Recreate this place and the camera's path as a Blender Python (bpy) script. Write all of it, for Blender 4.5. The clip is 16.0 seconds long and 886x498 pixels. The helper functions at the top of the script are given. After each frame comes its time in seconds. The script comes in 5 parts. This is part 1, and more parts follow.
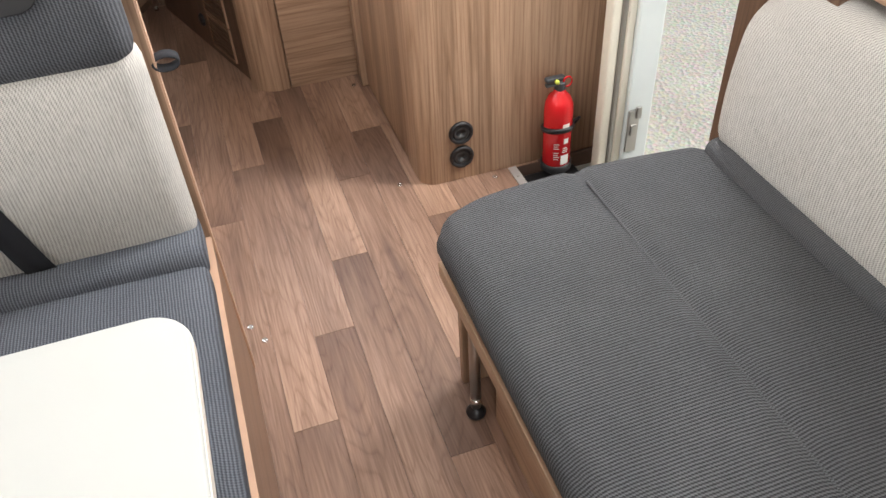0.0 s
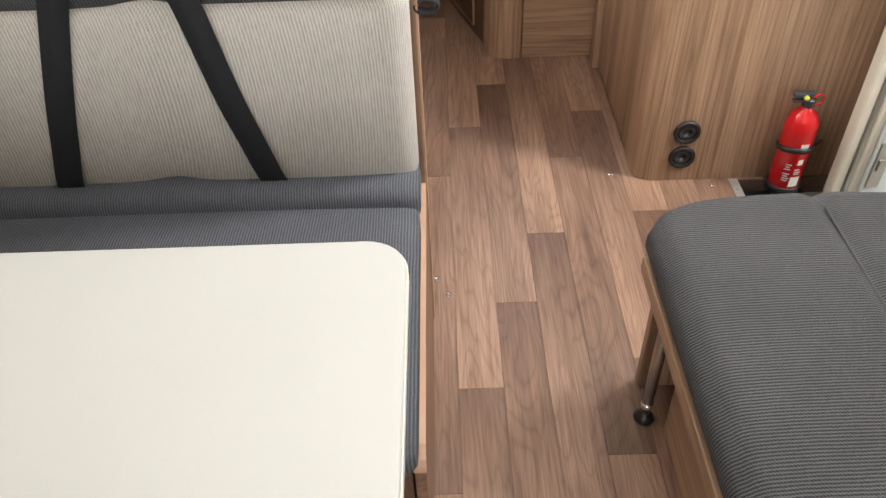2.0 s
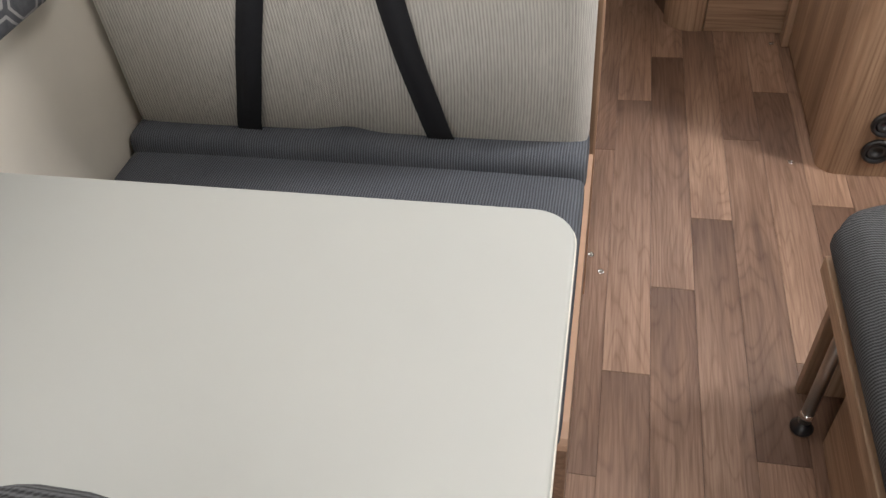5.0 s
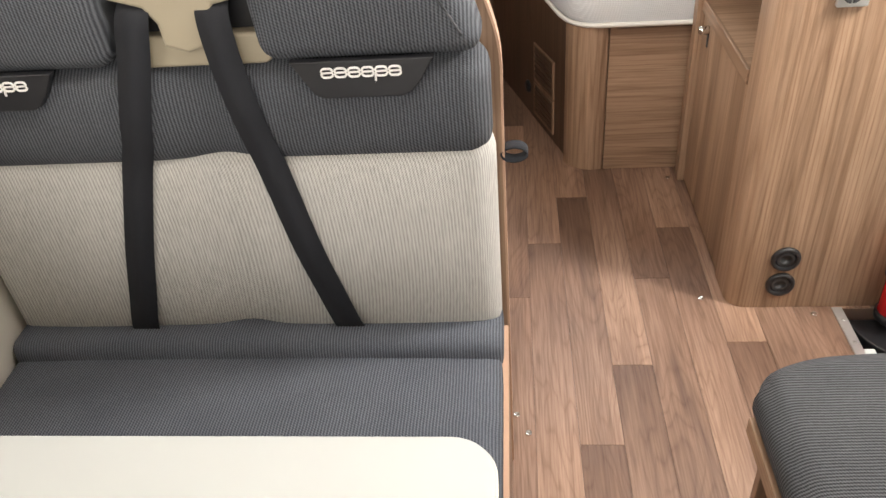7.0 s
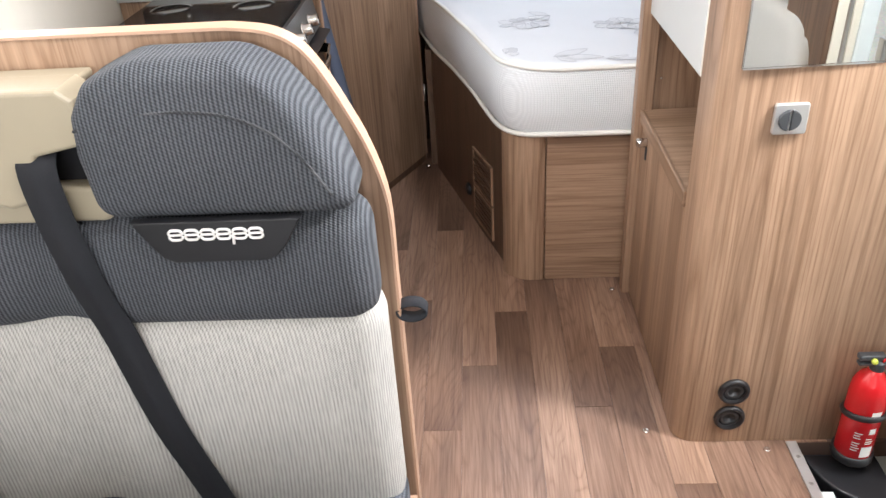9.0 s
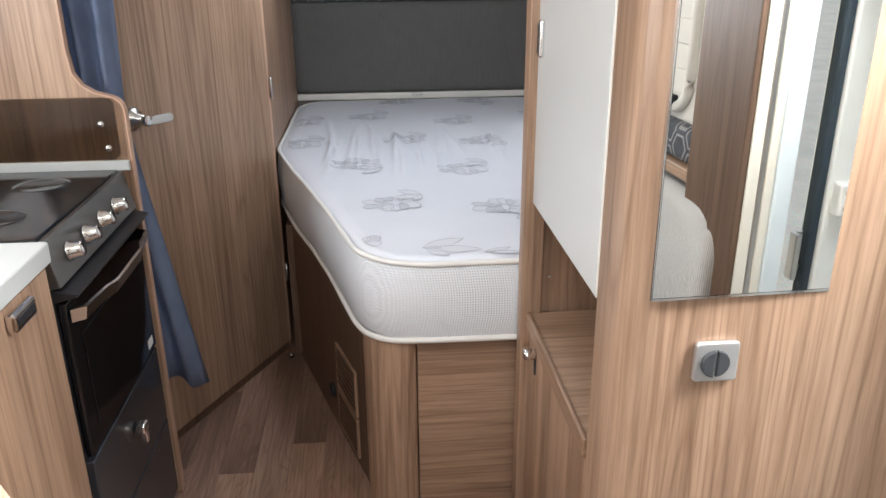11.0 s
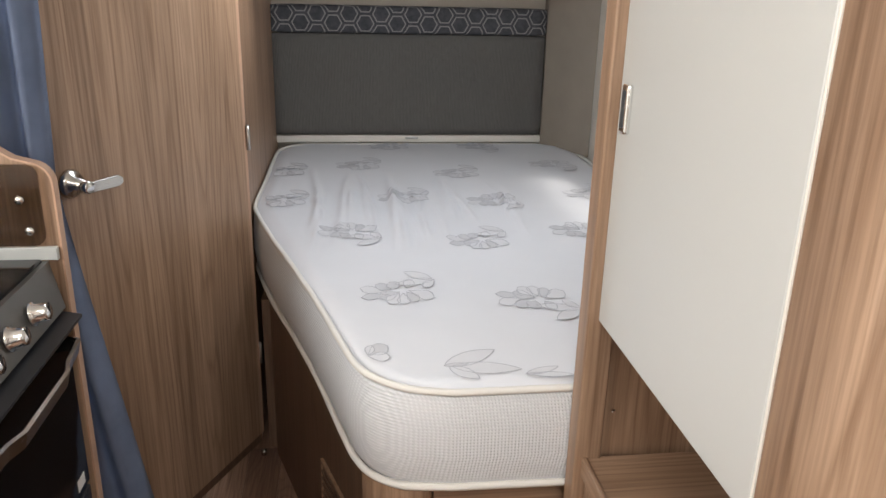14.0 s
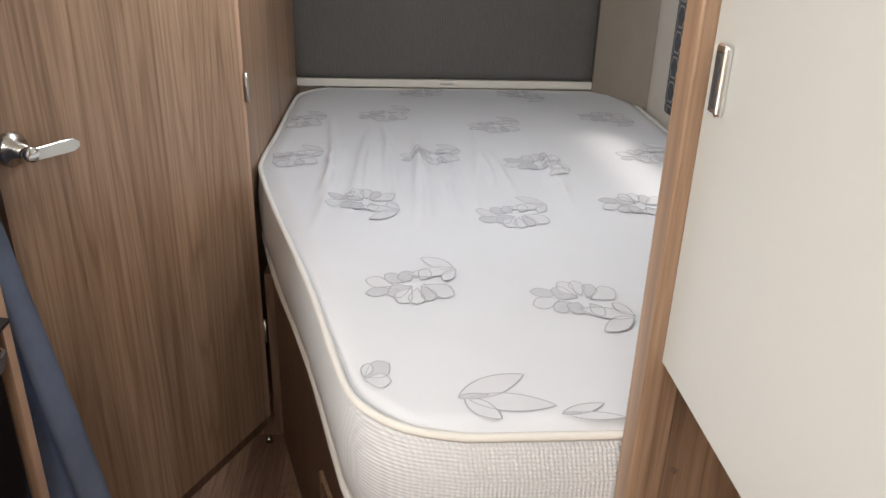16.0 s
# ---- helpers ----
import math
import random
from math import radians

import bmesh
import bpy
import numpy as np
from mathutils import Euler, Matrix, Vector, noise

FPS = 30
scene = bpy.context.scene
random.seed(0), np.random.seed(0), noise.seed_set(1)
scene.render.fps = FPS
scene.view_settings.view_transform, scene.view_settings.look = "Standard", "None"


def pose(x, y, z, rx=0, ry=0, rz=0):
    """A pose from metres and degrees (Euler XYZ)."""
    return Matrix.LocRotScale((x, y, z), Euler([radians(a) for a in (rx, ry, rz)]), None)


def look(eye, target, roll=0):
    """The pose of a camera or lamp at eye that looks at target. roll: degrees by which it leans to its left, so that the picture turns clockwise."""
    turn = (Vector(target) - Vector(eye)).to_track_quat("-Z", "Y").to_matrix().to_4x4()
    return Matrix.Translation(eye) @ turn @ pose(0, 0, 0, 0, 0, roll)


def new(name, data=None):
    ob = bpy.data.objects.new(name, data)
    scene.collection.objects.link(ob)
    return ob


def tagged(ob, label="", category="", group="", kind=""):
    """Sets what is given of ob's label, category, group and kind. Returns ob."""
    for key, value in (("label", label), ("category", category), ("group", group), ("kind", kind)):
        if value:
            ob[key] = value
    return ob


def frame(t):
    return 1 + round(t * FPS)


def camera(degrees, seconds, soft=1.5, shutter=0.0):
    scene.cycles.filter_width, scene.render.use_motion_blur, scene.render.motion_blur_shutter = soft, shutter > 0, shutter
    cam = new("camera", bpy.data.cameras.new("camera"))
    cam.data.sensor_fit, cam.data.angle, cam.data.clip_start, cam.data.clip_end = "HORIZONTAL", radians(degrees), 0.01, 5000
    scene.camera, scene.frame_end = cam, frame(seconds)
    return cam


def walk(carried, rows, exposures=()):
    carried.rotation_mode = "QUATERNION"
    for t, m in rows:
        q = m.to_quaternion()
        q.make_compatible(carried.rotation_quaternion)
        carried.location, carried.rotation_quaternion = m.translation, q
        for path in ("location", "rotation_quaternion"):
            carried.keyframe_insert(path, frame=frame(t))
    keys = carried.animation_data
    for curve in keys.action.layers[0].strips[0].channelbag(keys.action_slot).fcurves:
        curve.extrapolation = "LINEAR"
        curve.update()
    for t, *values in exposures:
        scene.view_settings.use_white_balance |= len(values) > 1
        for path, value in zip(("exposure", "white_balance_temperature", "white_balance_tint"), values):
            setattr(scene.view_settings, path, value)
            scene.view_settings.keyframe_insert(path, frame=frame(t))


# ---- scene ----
cam = camera(59.7, 16.0)
PATH = [
    (0, (-0.01, -0.02, 1.509), (0.41, 1.407, 0.173), -3.7),
    (0.5, (-0.023, -0.022, 1.512), (0.314, 1.424, 0.171), -3.3),
    (1, (-0.045, -0.021, 1.504), (0.186, 1.445, 0.163), -3.1),
    (1.5, (-0.068, -0.016, 1.49), (0.04, 1.463, 0.147), -2.4),
    (2, (-0.076, -0.016, 1.485), (-0.096, 1.46, 0.136), -2.4),
    (2.5, (-0.096, -0.023, 1.462), (-0.245, 1.44, 0.106), -2.5),
    (3, (-0.108, -0.017, 1.463), (-0.415, 1.379, 0.064), -4.7),
    (3.2, (-0.121, -0.019, 1.46), (-0.467, 1.348, 0.042), -4.9),
    (5.3, (-0.112, 0.009, 1.472), (-0.489, 1.408, 0.093), -6.1),
    (5.5, (-0.116, 0.014, 1.497), (-0.456, 1.435, 0.131), -5.6),
    (6, (-0.132, 0.03, 1.51), (-0.411, 1.528, 0.215), -5.1),
    (6.5, (-0.123, 0.052, 1.519), (-0.363, 1.608, 0.284), -5.7),
    (7, (-0.104, 0.143, 1.54), (-0.296, 1.739, 0.35), -5.3),
    (7.5, (-0.071, 0.236, 1.559), (-0.222, 1.882, 0.433), -3.6),
    (8, (-0.005, 0.295, 1.562), (-0.141, 1.976, 0.488), -3.6),
    (8.2, (0.006, 0.31, 1.564), (-0.122, 2.0, 0.501), -3.7),
    (10.3, (0.008, 0.632, 1.508), (0.064, 2.408, 0.593), -1.9),
    (10.5, (0.022, 0.696, 1.504), (0.137, 2.497, 0.645), -1.8),
    (11, (0.134, 0.878, 1.508), (0.297, 2.739, 0.793), -0.4),
    (11.5, (0.164, 0.976, 1.534), (0.359, 2.87, 0.922), 0.2),
    (12, (0.128, 1.057, 1.555), (0.445, 2.965, 1.049), -0.0),
    (12.5, (0.08, 1.111, 1.546), (0.505, 3.01, 1.084), 0.1),
    (13, (0.032, 1.147, 1.54), (0.44, 3.034, 1.02), 0.2),
    (13.5, (0.015, 1.231, 1.525), (0.345, 3.112, 0.933), 1.0),
    (14, (0.062, 1.383, 1.521), (0.302, 3.256, 0.862), 1.4),
    (14.5, (0.108, 1.492, 1.508), (0.276, 3.346, 0.777), 1.1),
    (15, (0.104, 1.598, 1.502), (0.247, 3.435, 0.726), 0.3),
    (15.5, (0.095, 1.674, 1.504), (0.264, 3.503, 0.713), -0.2),
    (16, (0.147, 1.738, 1.502), (0.269, 3.559, 0.685), 1.6),
]
EXPO = 0.44
S = 0.92  # metres per plan unit: everything below is laid out in plan units


def at(p):
    return Vector(p) * S


walk(cam, [(t, look(at(eye), at(target), roll)) for t, eye, target, roll in PATH],
     [(t, e + EXPO, k, 10) for t, e, k in ((0, -0.03, 6300), (1, -0.07, 6300), (2, -0.22, 6600), (3, -0.55, 6600), (5.5, -0.68, 6400), (6, -0.45, 6500), (6.5, -0.3, 6700), (7.5, 0.15, 6500), (8.2, 0.2, 6200), (10.5, 0.05, 6000), (11, -0.1, 6000), (11.5, -0.12, 5950), (12.5, -0.5, 6300), (13.5, -0.3, 6400), (14.5, -0.12, 6500), (16, -0.1, 6600))])

# ---------------------------------------------------------------- world and light
world = bpy.data.worlds.new("overcast_sky")
scene.world = world
world.use_nodes = True
wn = world.node_tree.nodes
sky = wn.new("ShaderNodeTexSky")
sky.sky_type, sky.sun_disc = "NISHITA", False
sky.sun_elevation, sky.sun_rotation = radians(44), radians(120)
sky.air_density, sky.dust_density, sky.ozone_density = 1.0, 4.0, 1.0
world.node_tree.links.new(sky.outputs[0], wn["Background"].inputs[0])
wn["Background"].inputs[1].default_value = 0.09

sun = new("sun", bpy.data.lights.new("sun", "SUN"))
sun.data.energy, sun.data.angle, sun.data.color = 1.9, radians(14), (1.0, 0.96, 0.9)
sun.matrix_world = look((6, -3.4, 6.6), (0, 0, 0))


def window_light(name, place, toward, w, h, watts, color=(1.0, 0.965, 0.93)):
    la = new(name, bpy.data.lights.new(name, "AREA"))
    la.data.shape, la.data.size, la.data.size_y = "RECTANGLE", w * S, h * S
    la.data.energy, la.data.color = watts, color
    la.matrix_world = look(at(place), at(toward))
    return la


window_light("daylight_windscreen", (0, -1.42, 1.42), (0, 0, 1.1), 1.6, 0.7, 20)
window_light("daylight_window_left", (-1.2, 0.42, 1.5), (0, 0.42, 1.2), 0.9, 0.5, 3.5)
window_light("daylight_skylight", (0.05, 1.05, 2.13), (0.05, 1.05, 0), 0.5, 0.6, 9)
window_light("daylight_kitchen_window", (-1.21, 2.0, 1.5), (0.4, 2.0, 0.9), 0.8, 0.45, 13)
window_light("daylight_bed_window", (1.3, 3.75, 1.25), (0.4, 3.75, 0.9), 0.7, 0.42, 1.6)
window_light("daylight_bed_skylight", (0.25, 3.55, 2.13), (0.25, 3.5, 0), 0.4, 0.4, 7, (0.85, 0.92, 1.0))
# fill lamp added under the door head to strengthen the sky's light there
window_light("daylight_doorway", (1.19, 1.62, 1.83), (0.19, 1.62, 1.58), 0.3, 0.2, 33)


# ---------------------------------------------------------------- materials
def nodes_of(name, rough=0.5, metal=0.0):
    m = bpy.data.materials.new(name)
    m.use_nodes = True
    n, l = m.node_tree.nodes, m.node_tree.links
    b = n["Principled BSDF"]
    b.inputs["Roughness"].default_value, b.inputs["Metallic"].default_value = rough, metal
    return m, n, l, b


def coords(n, l, scale, turn=(0, 0, 0)):
    tc, mp = n.new("ShaderNodeTexCoord"), n.new("ShaderNodeMapping")
    mp.inputs["Scale"].default_value = scale
    mp.inputs["Rotation"].default_value = [radians(a) for a in turn]
    l.new(tc.outputs["Object"], mp.inputs["Vector"])
    return mp.outputs[0]


def noise_tex(n, l, vec, scale, detail=4, rough=0.6, warp=0.0):
    t = n.new("ShaderNodeTexNoise")
    t.inputs["Scale"].default_value, t.inputs["Detail"].default_value = scale, detail
    t.inputs["Roughness"].default_value, t.inputs["Distortion"].default_value = rough, warp
    l.new(vec, t.inputs["Vector"])
    return t.outputs["Fac"]


def ramp(n, l, fac, stops):
    r = n.new("ShaderNodeValToRGB")
    while len(r.color_ramp.elements) < len(stops):
        r.color_ramp.elements.new(0.5)
    for e, (p, c) in zip(r.color_ramp.elements, stops):
        e.position, e.color = p, (*c, 1)
    l.new(fac, r.inputs[0])
    return r.outputs[0]


def mix(n, l, mode, fac, a, b):
    m = n.new("ShaderNodeMix")
    m.data_type, m.blend_type = "RGBA", mode
    for sock, v in ((m.inputs[0], fac), (m.inputs[6], a), (m.inputs[7], b)):
        if isinstance(v, (int, float)):
            sock.default_value = v
        elif isinstance(v, tuple):
            sock.default_value = (*v, 1)
        else:
            l.new(v, sock)
    return m.outputs[2]


def maths(n, l, op, a, b=0.0):
    m = n.new("ShaderNodeMath")
    m.operation = op
    for sock, v in zip(m.inputs, (a, b)):
        if isinstance(v, (int, float)):
            sock.default_value = v
        else:
            l.new(v, sock)
    return m.outputs[0]


def bump(n, l, b, height, strength, dist=0.002):
    k = n.new("ShaderNodeBump")
    k.inputs["Strength"].default_value, k.inputs["Distance"].default_value = strength, dist
    l.new(height, k.inputs["Height"])
    l.new(k.outputs[0], b.inputs["Normal"])


def wood(name, grain="z", dark=(0.205, 0.128, 0.082), mid=(0.365, 0.24, 0.158), light=(0.475, 0.325, 0.222), rough=0.42, per_piece=0.0, long=0.36, wide=8.5, swirl=22.0, figure_depth=0.7, fade=0.0):
    m, n, l, b = nodes_of(name, rough)
    sc = {"x": (long, wide, wide), "y": (wide, long, wide), "z": (wide, wide, long)}[grain]
    v = coords(n, l, sc)
    if per_piece:
        oi, add = n.new("ShaderNodeObjectInfo"), n.new("ShaderNodeVectorMath")
        add.operation = "ADD"
        mul = n.new("ShaderNodeVectorMath")
        mul.operation = "SCALE"
        mul.inputs[0].default_value = (37, 53, 71)
        l.new(oi.outputs["Random"], mul.inputs["Scale"])
        l.new(v, add.inputs[0]), l.new(mul.outputs[0], add.inputs[1])
        v = add.outputs[0]
    broad = noise_tex(n, l, v, 1.1, 3, 0.55, 0.5)
    # cathedral figure: year rings of a warped field, each with a dark late edge
    figure = noise_tex(n, l, v, 0.8, 2, 0.4, 0.3)
    rings = maths(n, l, "FRACT", maths(n, l, "MULTIPLY", figure, swirl))
    fine_sc = {"x": (6, 160, 160), "y": (160, 6, 160), "z": (160, 160, 6)}[grain]
    fine = noise_tex(n, l, coords(n, l, fine_sc), 1.0, 3, 0.65)
    streak_sc = {"x": (0.9, 85, 85), "y": (85, 0.9, 85), "z": (85, 85, 0.9)}[grain]
    streak = noise_tex(n, l, coords(n, l, streak_sc), 1.0, 3, 0.6, 0.2)
    col = ramp(n, l, broad, [(0.22, dark), (0.5, mid), (0.78, light)])
    soft = ramp(n, l, rings, [(0.0, (0.90, 0.88, 0.86)), (0.25, (1.04, 1.04, 1.04)), (0.7, (0.96, 0.95, 0.94)), (0.9, (0.66, 0.60, 0.55)), (1.0, (0.88, 0.86, 0.84))])
    col = mix(n, l, "MULTIPLY", figure_depth, col, soft)
    col = mix(n, l, "MULTIPLY", 0.85, col, ramp(n, l, streak, [(0.3, (0.74, 0.70, 0.66)), (0.5, (1, 1, 1)), (0.7, (1.1, 1.1, 1.1))]))
    col = mix(n, l, "MULTIPLY", 0.85 if per_piece else 0.65, col, ramp(n, l, fine, [(0.35, (0.72, 0.68, 0.64)), (0.6, (1.08, 1.08, 1.08))]))
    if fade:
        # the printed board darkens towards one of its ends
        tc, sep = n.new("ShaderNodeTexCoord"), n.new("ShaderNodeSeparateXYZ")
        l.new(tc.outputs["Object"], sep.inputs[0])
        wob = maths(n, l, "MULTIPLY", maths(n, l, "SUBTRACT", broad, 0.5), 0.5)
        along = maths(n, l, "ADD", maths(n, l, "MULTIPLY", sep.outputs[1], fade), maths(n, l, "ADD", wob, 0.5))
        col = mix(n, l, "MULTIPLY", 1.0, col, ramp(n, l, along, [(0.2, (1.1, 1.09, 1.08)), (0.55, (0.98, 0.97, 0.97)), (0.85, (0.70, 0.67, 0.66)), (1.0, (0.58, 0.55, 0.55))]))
    if per_piece:
        tone = ramp(n, l, oi.outputs["Random"], [(0.0, (0.62, 0.60, 0.60)), (0.25, (0.85, 0.83, 0.82)), (0.6, (1, 1, 1)), (1.0, (1.16, 1.12, 1.08))])
        col = mix(n, l, "MULTIPLY", per_piece, col, tone)
    l.new(col, b.inputs["Base Color"])
    l.new(maths(n, l, "ADD", maths(n, l, "MULTIPLY", fine, 0.2), rough - 0.1), b.inputs["Roughness"])
    bump(n, l, b, fine, 0.12, 0.001)
    return m


def ribbed(name, axis, pitch=0.0052, lo=(0.024, 0.027, 0.033), hi=(0.106, 0.115, 0.128), weave=0.0046):
    """Corduroy-like upholstery: ribs side by side along the given axis, broken by the weave."""
    m, n, l, b = nodes_of(name, 0.92)
    tc, sep = n.new("ShaderNodeTexCoord"), n.new("ShaderNodeSeparateXYZ")
    l.new(tc.outputs["Object"], sep.inputs[0])
    i = "xyz".index(axis)
    wob = noise_tex(n, l, coords(n, l, (14, 14, 14)), 1.0, 2)
    main = maths(n, l, "ADD", sep.outputs[i], maths(n, l, "MULTIPLY", wob, 0.004))
    rib = maths(n, l, "SINE", maths(n, l, "MULTIPLY", main, 2 * math.pi / pitch))
    along = maths(n, l, "ADD", sep.outputs[(i + 1) % 3], sep.outputs[(i + 2) % 3])
    cross = maths(n, l, "SINE", maths(n, l, "MULTIPLY", maths(n, l, "ADD", along, maths(n, l, "MULTIPLY", main, 0.6)), 2 * math.pi / weave))
    h = maths(n, l, "ADD", maths(n, l, "MULTIPLY", rib, 0.33), maths(n, l, "ADD", maths(n, l, "MULTIPLY", cross, 0.17), 0.5))
    fleck = noise_tex(n, l, coords(n, l, (420, 420, 420)), 1.0, 2)
    h2 = maths(n, l, "ADD", h, maths(n, l, "MULTIPLY", maths(n, l, "SUBTRACT", fleck, 0.5), 0.7))
    col = ramp(n, l, h2, [(0.15, lo), (0.85, hi)])
    worn = noise_tex(n, l, coords(n, l, (5, 5, 5)), 1.0, 4)
    col = mix(n, l, "MULTIPLY", 0.8, col, ramp(n, l, worn, [(0.3, (0.8, 0.8, 0.82)), (0.7, (1.12, 1.1, 1.1))]))
    l.new(col, b.inputs["Base Color"])
    bump(n, l, b, h2, 0.7, 0.0018)
    return m


def woven(name, axis, lo=(0.24, 0.235, 0.22), hi=(0.60, 0.585, 0.55)):
    """Pale loose weave with slubs along the drop of the cloth."""
    m, n, l, b = nodes_of(name, 0.95)
    stretch = {"x": (40, 480, 480), "y": (480, 40, 480), "z": (480, 480, 40)}[axis]
    slub = noise_tex(n, l, coords(n, l, stretch), 1.0, 3, 0.7)
    tc, sep = n.new("ShaderNodeTexCoord"), n.new("ShaderNodeSeparateXYZ")
    l.new(tc.outputs["Object"], sep.inputs[0])
    i = "xyz".index(axis)
    a = maths(n, l, "SINE", maths(n, l, "MULTIPLY", sep.outputs[i], 2 * math.pi / 0.0045))
    c = maths(n, l, "SINE", maths(n, l, "MULTIPLY", maths(n, l, "ADD", sep.outputs[(i + 1) % 3], sep.outputs[(i + 2) % 3]), 2 * math.pi / 0.0045))
    w = maths(n, l, "MULTIPLY", a, c)
    wale = maths(n, l, "SINE", maths(n, l, "MULTIPLY", maths(n, l, "ADD", sep.outputs[(i + 1) % 3], sep.outputs[(i + 2) % 3]), 2 * math.pi / 0.006))
    h = maths(n, l, "ADD", maths(n, l, "ADD", maths(n, l, "MULTIPLY", slub, 0.5), 0.22), maths(n, l, "ADD", maths(n, l, "MULTIPLY", w, 0.16), maths(n, l, "MULTIPLY", wale, 0.10)))
    col = ramp(n, l, h, [(0.25, lo), (0.62, hi)])
    big = noise_tex(n, l, coords(n, l, (6, 6, 6)), 1.0, 3)
    col = mix(n, l, "MULTIPLY", 0.7, col, ramp(n, l, big, [(0.3, (0.94, 0.935, 0.93)), (0.7, (1.03, 1.03, 1.03))]))
    l.new(col, b.inputs["Base Color"])
    bump(n, l, b, h, 0.5, 0.0015)
    return m


def plain(name, color, rough=0.5, metal=0.0, vary=0.08, scale=9.0, relief=0.05, fine=220.0):
    m, n, l, b = nodes_of(name, rough, metal)
    big = noise_tex(n, l, coords(n, l, (1, 1, 1)), scale, 4)
    c0 = tuple(c * (1 - vary) for c in color)
    c1 = tuple(min(1, c * (1 + vary)) for c in color)
    l.new(ramp(n, l, big, [(0.3, c0), (0.7, c1)]), b.inputs["Base Color"])
    small = noise_tex(n, l, coords(n, l, (1, 1, 1)), fine, 3)
    l.new(maths(n, l, "ADD", maths(n, l, "MULTIPLY", small, 0.12), max(0.02, rough - 0.06)), b.inputs["Roughness"])
    if relief:
        bump(n, l, b, small, relief, 0.001)
    return m


def hex_cloth(name, cell=0.075):
    """Dark grey cloth printed with pale hexagon outlines."""
    m, n, l, b = nodes_of(name, 0.9)
    tc, sep = n.new("ShaderNodeTexCoord"), n.new("ShaderNodeSeparateXYZ")
    l.new(tc.outputs["Object"], sep.inputs[0])
    u = maths(n, l, "DIVIDE", maths(n, l, "ADD", sep.outputs[0], sep.outputs[1]), cell * 1.732)
    v = maths(n, l, "DIVIDE", sep.outputs[2], cell)

    def lattice(shift):
        a = maths(n, l, "SUBTRACT", maths(n, l, "FRACT", maths(n, l, "ADD", u, shift + 50)), 0.5)
        c = maths(n, l, "SUBTRACT", maths(n, l, "FRACT", maths(n, l, "ADD", v, shift + 50)), 0.5)
        a = maths(n, l, "MULTIPLY", maths(n, l, "ABSOLUTE", a), 1.732)
        c = maths(n, l, "ABSOLUTE", c)
        return maths(n, l, "MAXIMUM", c, maths(n, l, "ADD", maths(n, l, "MULTIPLY", a, 0.866), maths(n, l, "MULTIPLY", c, 0.5)))
    d = maths(n, l, "MINIMUM", lattice(0.0), lattice(0.5))
    line = maths(n, l, "LESS_THAN", maths(n, l, "ABSOLUTE", maths(n, l, "SUBTRACT", d, 0.40)), 0.035)
    shade = noise_tex(n, l, coords(n, l, (1, 1, 1)), 60, 3)
    col = mix(n, l, "MIX", line, ramp(n, l, shade, [(0.3, (0.045, 0.048, 0.056)), (0.7, (0.085, 0.088, 0.098))]), (0.27, 0.265, 0.265))
    l.new(col, b.inputs["Base Color"])
    bump(n, l, b, noise_tex(n, l, coords(n, l, (1, 1, 1)), 500, 2), 0.3, 0.001)
    return m


def quilted(name):
    m, n, l, b = nodes_of(name, 0.75)
    tc, sep = n.new("ShaderNodeTexCoord"), n.new("ShaderNodeSeparateXYZ")
    l.new(tc.outputs["Object"], sep.inputs[0])
    k = 2 * math.pi / 0.0125
    u = maths(n, l, "ADD", sep.outputs[0], sep.outputs[1])
    a = maths(n, l, "SINE", maths(n, l, "MULTIPLY", maths(n, l, "ADD", u, sep.outputs[2]), k))
    c = maths(n, l, "SINE", maths(n, l, "MULTIPLY", maths(n, l, "SUBTRACT", u, sep.outputs[2]), k))
    h = maths(n, l, "MULTIPLY", a, c)
    l.new(ramp(n, l, h, [(0.0, (0.68, 0.70, 0.72)), (0.5, (0.76, 0.78, 0.80))]), b.inputs["Base Color"])
    bump(n, l, b, h, 0.5, 0.002)
    return m


def gravel(name):
    m, n, l, b = nodes_of(name, 0.95)
    v = n.new("ShaderNodeTexVoronoi")
    v.inputs["Scale"].default_value = 55
    l.new(coords(n, l, (1, 1, 1)), v.inputs["Vector"])
    big = noise_tex(n, l, coords(n, l, (1, 1, 1)), 1.5, 6)
    col = mix(n, l, "MULTIPLY", 0.5, ramp(n, l, big, [(0.3, (0.50, 0.49, 0.42)), (0.7, (0.64, 0.63, 0.55))]), v.outputs["Color"])
    col = mix(n, l, "MIX", 0.6, col, ramp(n, l, big, [(0.3, (0.50, 0.49, 0.42)), (0.7, (0.66, 0.65, 0.57))]))
    l.new(col, b.inputs["Base Color"])
    bump(n, l, b, v.outputs["Distance"], 0.8, 0.01)
    return m


WOOD = wood("light_wood_upright_grain")
WOOD_H = wood("light_wood_level_grain", "x")
WOOD_Y = wood("light_wood_lengthwise_grain", "y")
# darker copy of the light wood; panels in shadow get their shade from it
WOOD_DARK_SHADED = wood("dark_and_shaded_wood_grain", "z", (0.085, 0.05, 0.032), (0.14, 0.085, 0.055), (0.19, 0.12, 0.078))
EDGE = plain("wood_edge_banding", (0.50, 0.32, 0.22), 0.45)
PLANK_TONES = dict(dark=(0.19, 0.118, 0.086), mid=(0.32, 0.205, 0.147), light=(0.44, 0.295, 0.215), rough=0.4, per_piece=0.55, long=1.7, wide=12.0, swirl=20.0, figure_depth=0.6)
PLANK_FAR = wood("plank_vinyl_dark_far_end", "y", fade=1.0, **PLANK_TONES)
